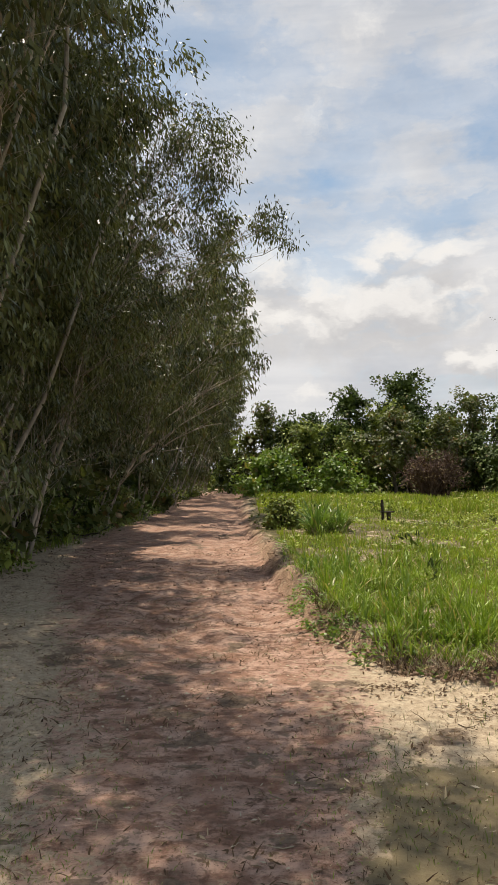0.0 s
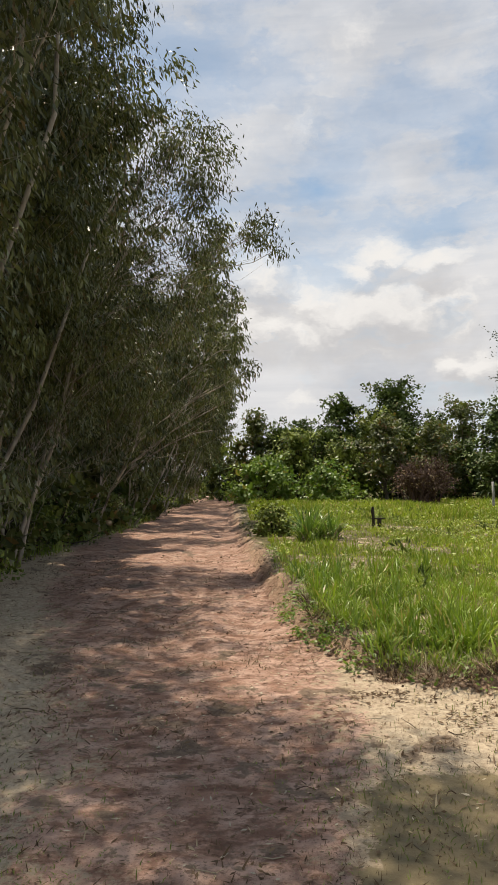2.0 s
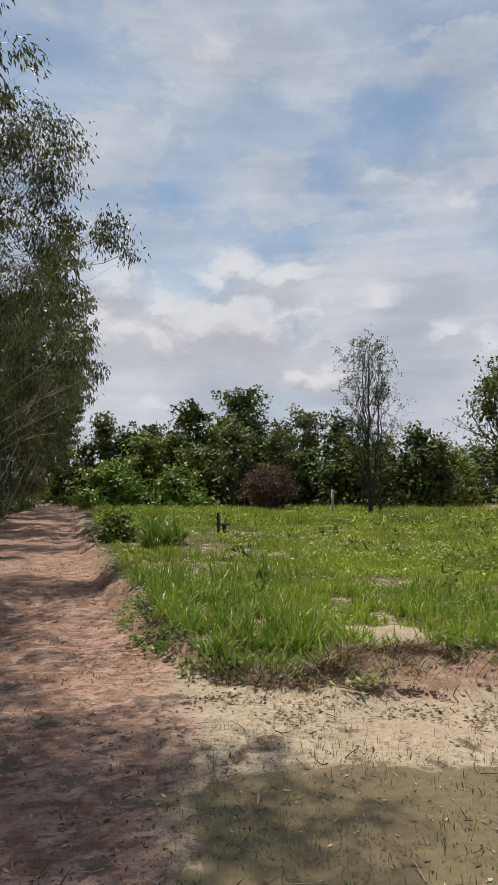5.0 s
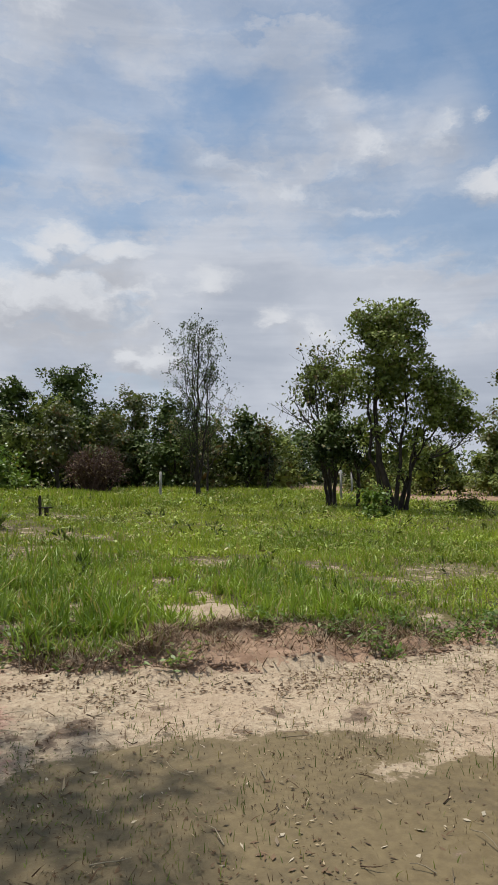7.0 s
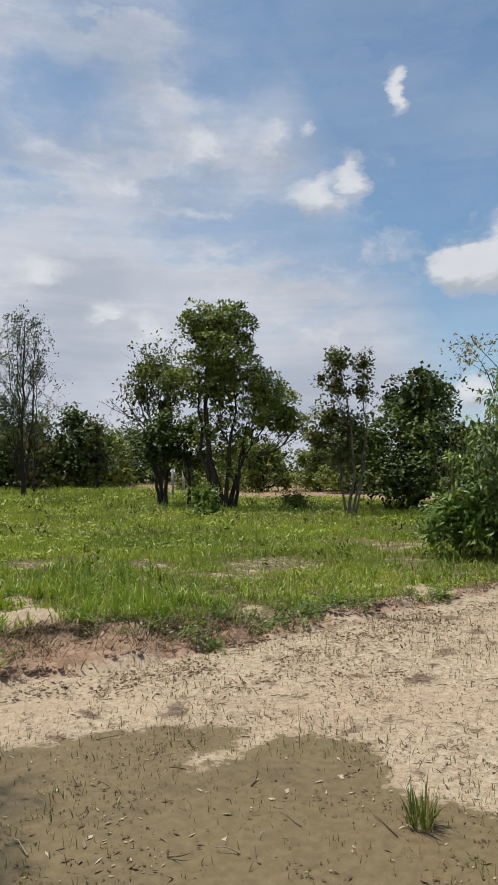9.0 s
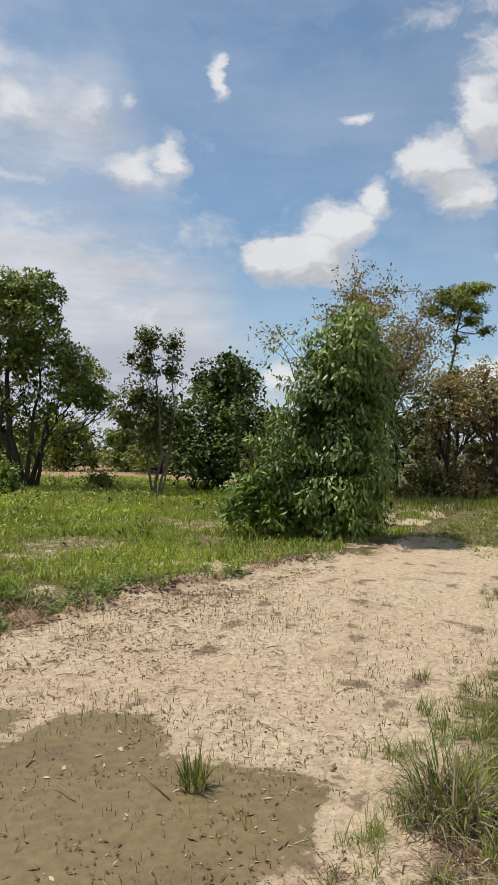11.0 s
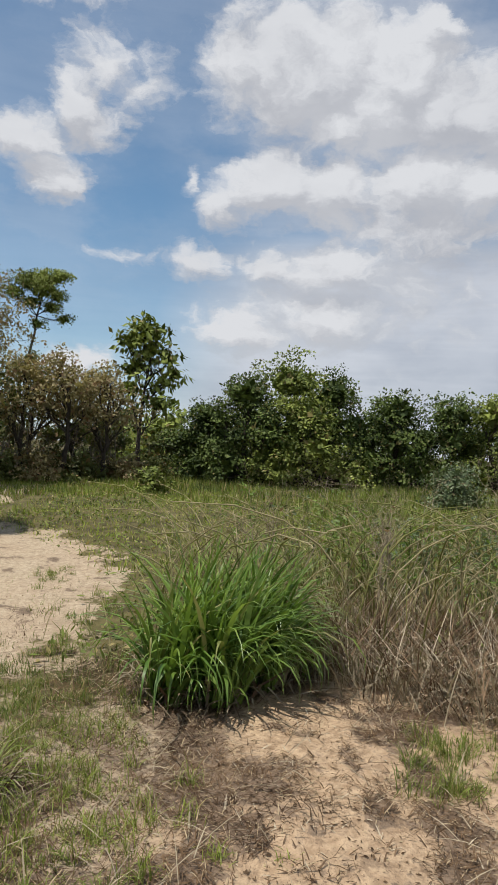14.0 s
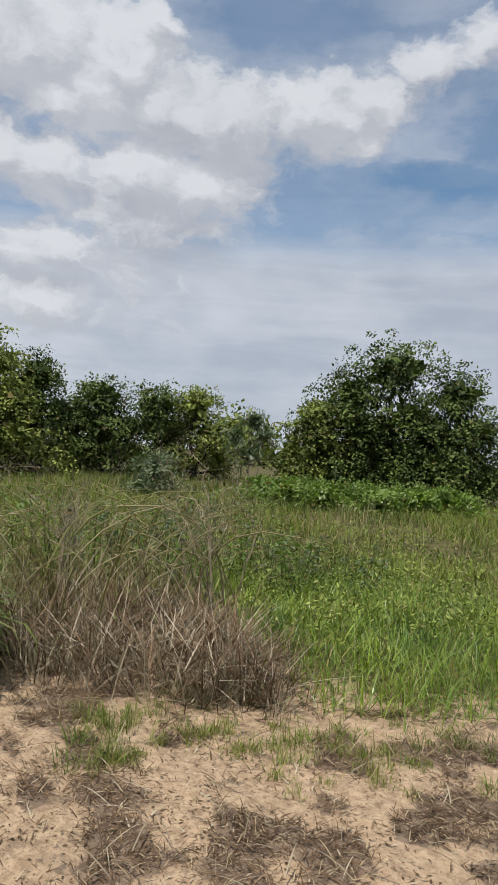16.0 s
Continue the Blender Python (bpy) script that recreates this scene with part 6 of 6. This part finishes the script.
def bare_ground_growth():
    """Sprouts, stubble, twigs and fallen leaves on the sand."""
    rng = np.random.RandomState(95)
    free = lambda x, y: step(inside(x, y, SAND), 0.0, 0.15)
    x, y = scatter(16000, (-2.0, 8.0, 0.6, 5.2), rng, lambda x, y: free(x, y) * (0.15 + 0.85 * step(lattice(x, y, 0.55, 45), 0.5, 0.75)) * (0.06 + 0.94 * step(x, 0.3, 1.2)))
    grass("sprouts", "thin sprouts and stubble on the sand", x, y, rng.uniform(0.02, 0.075, len(x)), rng.uniform(0.003, 0.006, len(x)), rng.uniform(0.1, 0.9, len(x)), GRASS_OLIVE, 96, 2)
    x, y = scatter(20000, (-0.6, 6.5, 0.7, 4.6), rng, lambda x, y: free(x, y) * (0.15 + 0.85 * step(lattice(x, y, 0.4, 53), 0.4, 0.7)))
    grass("stubble", "dark stubble dotted over the silt and sand", x, y, rng.uniform(0.012, 0.05, len(x)), rng.uniform(0.004, 0.008, len(x)), rng.uniform(0.1, 1.4, len(x)), STEM_BROWN, 101, 1)
    # weedy patches
    spots = [(4.85, 0.95, 0.32, 0.16), (4.3, 0.9, 0.25, 0.2), (3.7, 0.75, 0.3, 0.25), (2.85, 0.75, 0.25, 0.14), (4.0, 0.5, 0.3, 0.2), (3.3, -1.55, 0.08, 0.1), (3.3, -2.6, 0.2, 0.2), (3.1, -3.0, 0.2, 0.25), (2.7, 0.2, 0.3, 0.2), (8.1, 1.5, 0.4, 0.1), (3.5, -2.2, 0.1, 0.1), (4.5, 0.65, 0.35, 0.2), (3.6, 0.3, 0.35, 0.25), (5.3, 0.7, 0.5, 0.25), (6.4, 0.75, 0.6, 0.25), (3.0, -0.1, 0.3, 0.3), (2.85, -3.3, 0.3, 0.3), (3.6, 0.6, 0.25, 0.2), (4.1, 0.75, 0.2, 0.2), (3.1, -2.9, 0.2, 0.3), (3.9, 0.25, 0.35, 0.25), (3.2, 0.15, 0.3, 0.2), (2.75, -0.1, 0.25, 0.2), (4.4, 0.35, 0.3, 0.2), (3.75, -1.75, 0.2, 0.15), (3.5, -1.6, 0.15, 0.1), (3.3, 0.4, 0.3, 0.2), (2.6, 0.35, 0.25, 0.15)]
    tx = np.concatenate([rng.normal(a, r, 16) for a, b, r, s in spots])
    ty = np.concatenate([rng.normal(b, s, 16) for a, b, r, s in spots])
    per = rng.randint(12, 46, len(tx))
    xs, ys = np.repeat(tx, per) + rng.normal(0, 0.03, per.sum()), np.repeat(ty, per) + rng.normal(0, 0.03, per.sum())
    tall = np.repeat(rng.uniform(0.05, 0.17, len(tx)), per) * rng.uniform(0.4, 1.1, len(xs))
    grass("weed_patch", "low tufted grassy weeds at the edge of the sand", xs, ys, tall, rng.uniform(0.0025, 0.0055, len(xs)), rng.uniform(0.2, 1.9, len(xs)), GRASS_OLIVE, 97, 3)
    # mats of dead stems
    x, y = scatter(110000, (1.9, 5.4, -3.8, 0.9), rng, lambda x, y: 0.7 * dead_mat(x, y))
    grass("dead_stems", "flattened mat of dead grass stems on the sand", x, y, rng.uniform(0.02, 0.09, len(x)), rng.uniform(0.0025, 0.006, len(x)), rng.uniform(3.0, 5.0, len(x)), STEM_BROWN, 98, 2, -0.42, lift=0.03)
    x, y = scatter(2000, (2.0, 5.2, -3.8, 0.9), rng, lambda x, y: dead_mat(x, y))
    grass("dead_stems", "long grey straws lying on the dead mat", x, y, rng.uniform(0.10, 0.34, len(x)), rng.uniform(0.004, 0.007, len(x)), rng.uniform(2.8, 4.8, len(x)), GRASS_DRY, 87, 4, -0.40, lift=0.05)
    x, y = scatter(24000, (2.1, 5.0, -3.3, 0.7), rng, lambda x, y: free(x, y) * (0.16 + 0.88 * step(lattice(x, y, 0.16, 19) + 0.5 * (lattice(x, y, 0.5, 20) - 0.5), 0.45, 0.7)))
    grass("dead_stems", "short curled brown stem pieces over the sandy hump", x, y, rng.uniform(0.02, 0.08, len(x)), rng.uniform(0.004, 0.010, len(x)), rng.uniform(2.8, 5.0, len(x)), LITTER, 100, 3, -0.40)
    x, y = scatter(19000, (1.2, 7.5, -3.6, 4.6), rng, lambda x, y: free(x, y) * (0.12 + 0.88 * step(lattice(x, y, 0.33, 49), 0.5, 0.75)) * (0.8 + 0.2 * step(0.4 - y, 0, 0.5)) * (1 - 0.93 * step(inside(x, y, SILT), -0.1, 0.1)))
    grass("dead_stems", "broken brown stem pieces strewn over the sand", x, y, rng.uniform(0.02, 0.10, len(x)), rng.uniform(0.004, 0.010, len(x)), rng.uniform(2.4, 4.6, len(x)), LITTER, 94, 2, -0.40)
    x, y = scatter(170000, (0.7, 9.5, 4.0, 8.5), rng, lambda x, y: np.maximum(step(0.24 - np.abs(inside(x, y, TURF) - 0.02), 0, 0.2), 0.35 * step(inside(x, y, FIELD), -0.1, 0.1) * (1 - step(inside(x, y, TURF), -0.1, 0.1))) * (0.3 + 0.7 * step(lattice(x, y, 0.45, 47), 0.35, 0.6)) * (1 - 0.75 * step(x, 4.0, 5.5)))
    half = len(x) // 3
    grass("dead_stems", "tangle of dead grey stems along the cut edge of the field", x[:half], y[:half], rng.uniform(0.05, 0.24, half), rng.uniform(0.004, 0.008, half), rng.uniform(1.4, 4.4, half), GRASS_DRY, 99, 3, -0.38)
    x, y = x[half:], y[half:]
    grass("dead_stems", "tangle of dead brown stems along the cut edge of the field", x, y, rng.uniform(0.04, 0.2, len(x)), rng.uniform(0.005, 0.010, len(x)), rng.uniform(1.8, 4.4, len(x)), STEM_BROWN, 93, 3, -0.38)
    x, y = scatter(90000, (1.8, 9.5, 4.0, 7.0), rng, lambda x, y: step(0.12 - np.abs(inside(x, y, TURF) + 0.06), 0, 0.08) * (0.1 + 0.9 * step(lattice(x, y, 0.5, 55), 0.3, 0.55)) * (1 - 0.9 * step(x, 4.0, 5.2)))
    grass("dead_stems", "dark rope of dead stems along the lip of the bank", x, y, rng.uniform(0.05, 0.2, len(x)), rng.uniform(0.005, 0.011, len(x)), rng.uniform(3.0, 5.0, len(x)), STEM_BROWN, 102, 3, -0.45, lift=0.06)
    # weeds that hang over the cut bank
    bank = lambda x, y: step(inside(x, y, FIELD), -0.15, 0.05) * (1 - step(inside(x, y, TURF), 0.1, 0.3))
    cx, cy = scatter(7000, (0.5, 9.5, 4.0, 16.0), rng, lambda x, y: bank(x, y) * (0.08 + 0.92 * step(lattice(x, y, 0.55, 44), 0.46, 0.66)) * (0.4 + 0.6 * step(np.abs(x - 2.9), 0.7, 1.0)))
    per = rng.randint(10, 30, len(cx))
    x, y = np.repeat(cx, per) + rng.normal(0, 0.06, per.sum()), np.repeat(cy, per) + rng.normal(0, 0.06, per.sum())
    k = len(x)
    g = Geo()
    g.leaves(np.stack([x, y, height(x, y) + np.repeat(rng.uniform(0.03, 0.13, len(cx)), per) * rng.rand(k)], 1), rng.normal(size=(k, 3)) * [1, 1, 0.4] + [0, -0.3, 0.1], rng.uniform(0.03, 0.085, k), rng.uniform(0.014, 0.034, k), rng, 0.7)
    tagged(new("bank_weeds", g.data("bank_weeds", LEAF_BRIGHT)), "low creeping green weeds on the cut bank", "weeds", kind="stuff")
    cx, cy = scatter(900, (0.6, 7.0, 4.3, 20.0), rng, lambda x, y: step(0.22 - np.abs(inside(x, y, TURF) - 0.05), 0, 0.2) * (0.15 + 0.85 * step(lattice(x, y, 0.7, 40), 0.35, 0.6)))
    per = rng.randint(14, 36, len(cx))
    x, y = np.repeat(cx, per) + rng.normal(0, 0.05, per.sum()), np.repeat(cy, per) + rng.normal(0, 0.05, per.sum())
    grass("hanging_grass", "green grass hanging over the edge of the bank", x, y, np.repeat(rng.uniform(0.12, 0.34, len(cx)), per) * rng.uniform(0.5, 1.1, len(x)), rng.uniform(0.008, 0.016, len(x)), rng.uniform(0.4, 2.2, len(x)), GRASS_LUSH, 88, 3, 0.7)
    # dark crumbs and bark on the road
    x, y = scatter(30000, (-4.3, 1.0, 2.0, 16.0), rng, lambda x, y: step(inside(x, y, ROAD), -1.6, 0.2) * (0.08 + 0.92 * step(lattice(x, y, 0.5, 17), 0.5, 0.75)))
    grass("road_litter", "dark bark scraps and stems on the dirt road", x, y, rng.uniform(0.02, 0.10, len(x)), rng.uniform(0.006, 0.014, len(x)), rng.uniform(2.6, 4.6, len(x)), STEM_BROWN, 89, 3, -0.42)
    # clods of earth along the cut edges and on the road
    bm = bmesh.new()
    bmesh.ops.create_icosphere(bm, subdivisions=1, radius=1.0)
    bm.verts.index_update()
    rim, tris = np.array([v.co[:] for v in bm.verts]), np.array([[v.index for v in f.verts] for f in bm.faces])
    bm.free()
    x1, y1 = scatter(5200, (0.5, 9.5, 3.9, 9.0), rng, lambda x, y: step(0.45 - np.abs(inside(x, y, TURF) + 0.25), 0, 0.3) * step(inside(x, y, FIELD), -0.25, 0.0) * 0.55)
    x2, y2 = scatter(3600, (-4.2, 0.9, 6.5, 24), rng, lambda x, y: 0.06 + 0.5 * step(lattice(x, y, 0.7, 18), 0.55, 0.8) + 0.55 * step(0.4 - np.abs(x - 0.5 + 0.03 * (y - 7)), 0, 0.3))
    x3, y3 = scatter(60000, (0.7, 9.0, 4.0, 7.0), rng, lambda x, y: 0.5 * step(0.07 - np.abs(inside(x, y, FIELD) - 0.03 - 0.1 * (lattice(x, y, 0.3, 50) - 0.5)), 0, 0.05) * step(lattice(x, y, 0.6, 51), 0.25, 0.5))
    xs, ys = np.concatenate([x1, x2, x3]), np.concatenate([y1, y2, y3])
    g = Geo()
    for a, b in zip(xs, ys):
        r = rng.uniform(0.006, 0.032) * (0.4 + 0.6 * rng.rand())
        g.give(rim * rng.uniform(0.5, 1.25, (len(rim), 1)) * r * [1.3, 1.0, 0.6] + [a, b, float(height(np.array(a), np.array(b))) + r * 0.25], None, tris)
    tagged(new("earth_clods", g.data("earth_clods", CLOD)), "crumbling clods of reddish earth", "soil", kind="stuff")
    # fallen leaves and twigs
    def strewn(n, box, keep, size, lift):
        x, y = scatter(n, box, rng, keep)
        k = len(x)
        g = Geo()
        at = np.stack([x, y, height(x, y) + lift], 1)
        ln = rng.uniform(0.5, 1.2, k) * size
        way = rng.normal(size=(k, 3)) * [1, 1, 0.18]
        g.leaves(at, way, ln, ln * rng.uniform(0.18, 0.45, k), rng, 0.8)
        return g
    g = strewn(24000, (-4.4, 7.5, 1.0, 12), lambda x, y: free(x, y) * (0.2 + 0.8 * step(lattice(x, y, 0.8, 48), 0.4, 0.7)) * (0.35 + 0.65 * step(1.5 - x, 0, 2)), 0.045, 0.006)
    tagged(new("fallen_leaves", g.data("fallen_leaves", LITTER)), "fallen eucalyptus leaves strewn over the sand", "leaves", kind="stuff")
    g = strewn(26000, (-0.8, 8.5, 2.8, 5.3), lambda x, y: free(x, y) * (0.1 + 0.9 * step(lattice(x, y, 0.3, 59), 0.42, 0.7)) * (0.12 + 0.88 * step(inside(x, y, FIELD), -1.2, -0.3)) * (1 - 0.8 * step(inside(x, y, SILT), -0.1, 0.1)), 0.045, 0.008)
    tagged(new("litter_crumbs", g.data("litter_crumbs", STEM_BROWN)), "dark crumbs of dead plants below the cut bank", "litter", kind="stuff")
    g = strewn(22000, (0.3, 5.0, -3.8, 3.8), lambda x, y: free(x, y) * (0.1 + 0.9 * step(lattice(x, y, 0.22, 60), 0.45, 0.75)), 0.026, 0.006)
    tagged(new("litter_crumbs", g.data("litter_crumbs", STEM_BROWN)), "small dark crumbs dotted over silt and sand", "litter", kind="stuff")
    g = strewn(2600, (-7, -4.2, 5, 26), lambda x, y: 0.9 + 0 * x, 0.14, 0.02)
    tagged(new("fallen_leaves", g.data("fallen_leaves", LITTER)), "leaf litter below the eucalyptus row", "leaves", kind="stuff")
    g = Geo()
    for k in range(420):
        a, b = rng.uniform(-3.5, 6.5), rng.uniform(1.6, 10)
        if float(inside(np.array(a), np.array(b), SAND)) < 0.1:
            continue
        h, ln = rng.uniform(0, 2 * np.pi), rng.uniform(0.04, 0.2)
        p = np.array([a, b, float(height(a, b)) + 0.006])
        q = p + [math.cos(h) * ln, math.sin(h) * ln, rng.uniform(0, 0.03)]
        g.tube(wobble(p, q, 4, 0.012, rng), np.linspace(0.0035, 0.0015, 4), 4)
    tagged(new("twigs", g.data("twigs", GRASS_DRY)), "small dry twigs on the ground", "twigs", kind="stuff")


field_grass()
tall_grasses()
tall_weeds()
bare_weeds()
verge_grass()
bare_ground_growth()
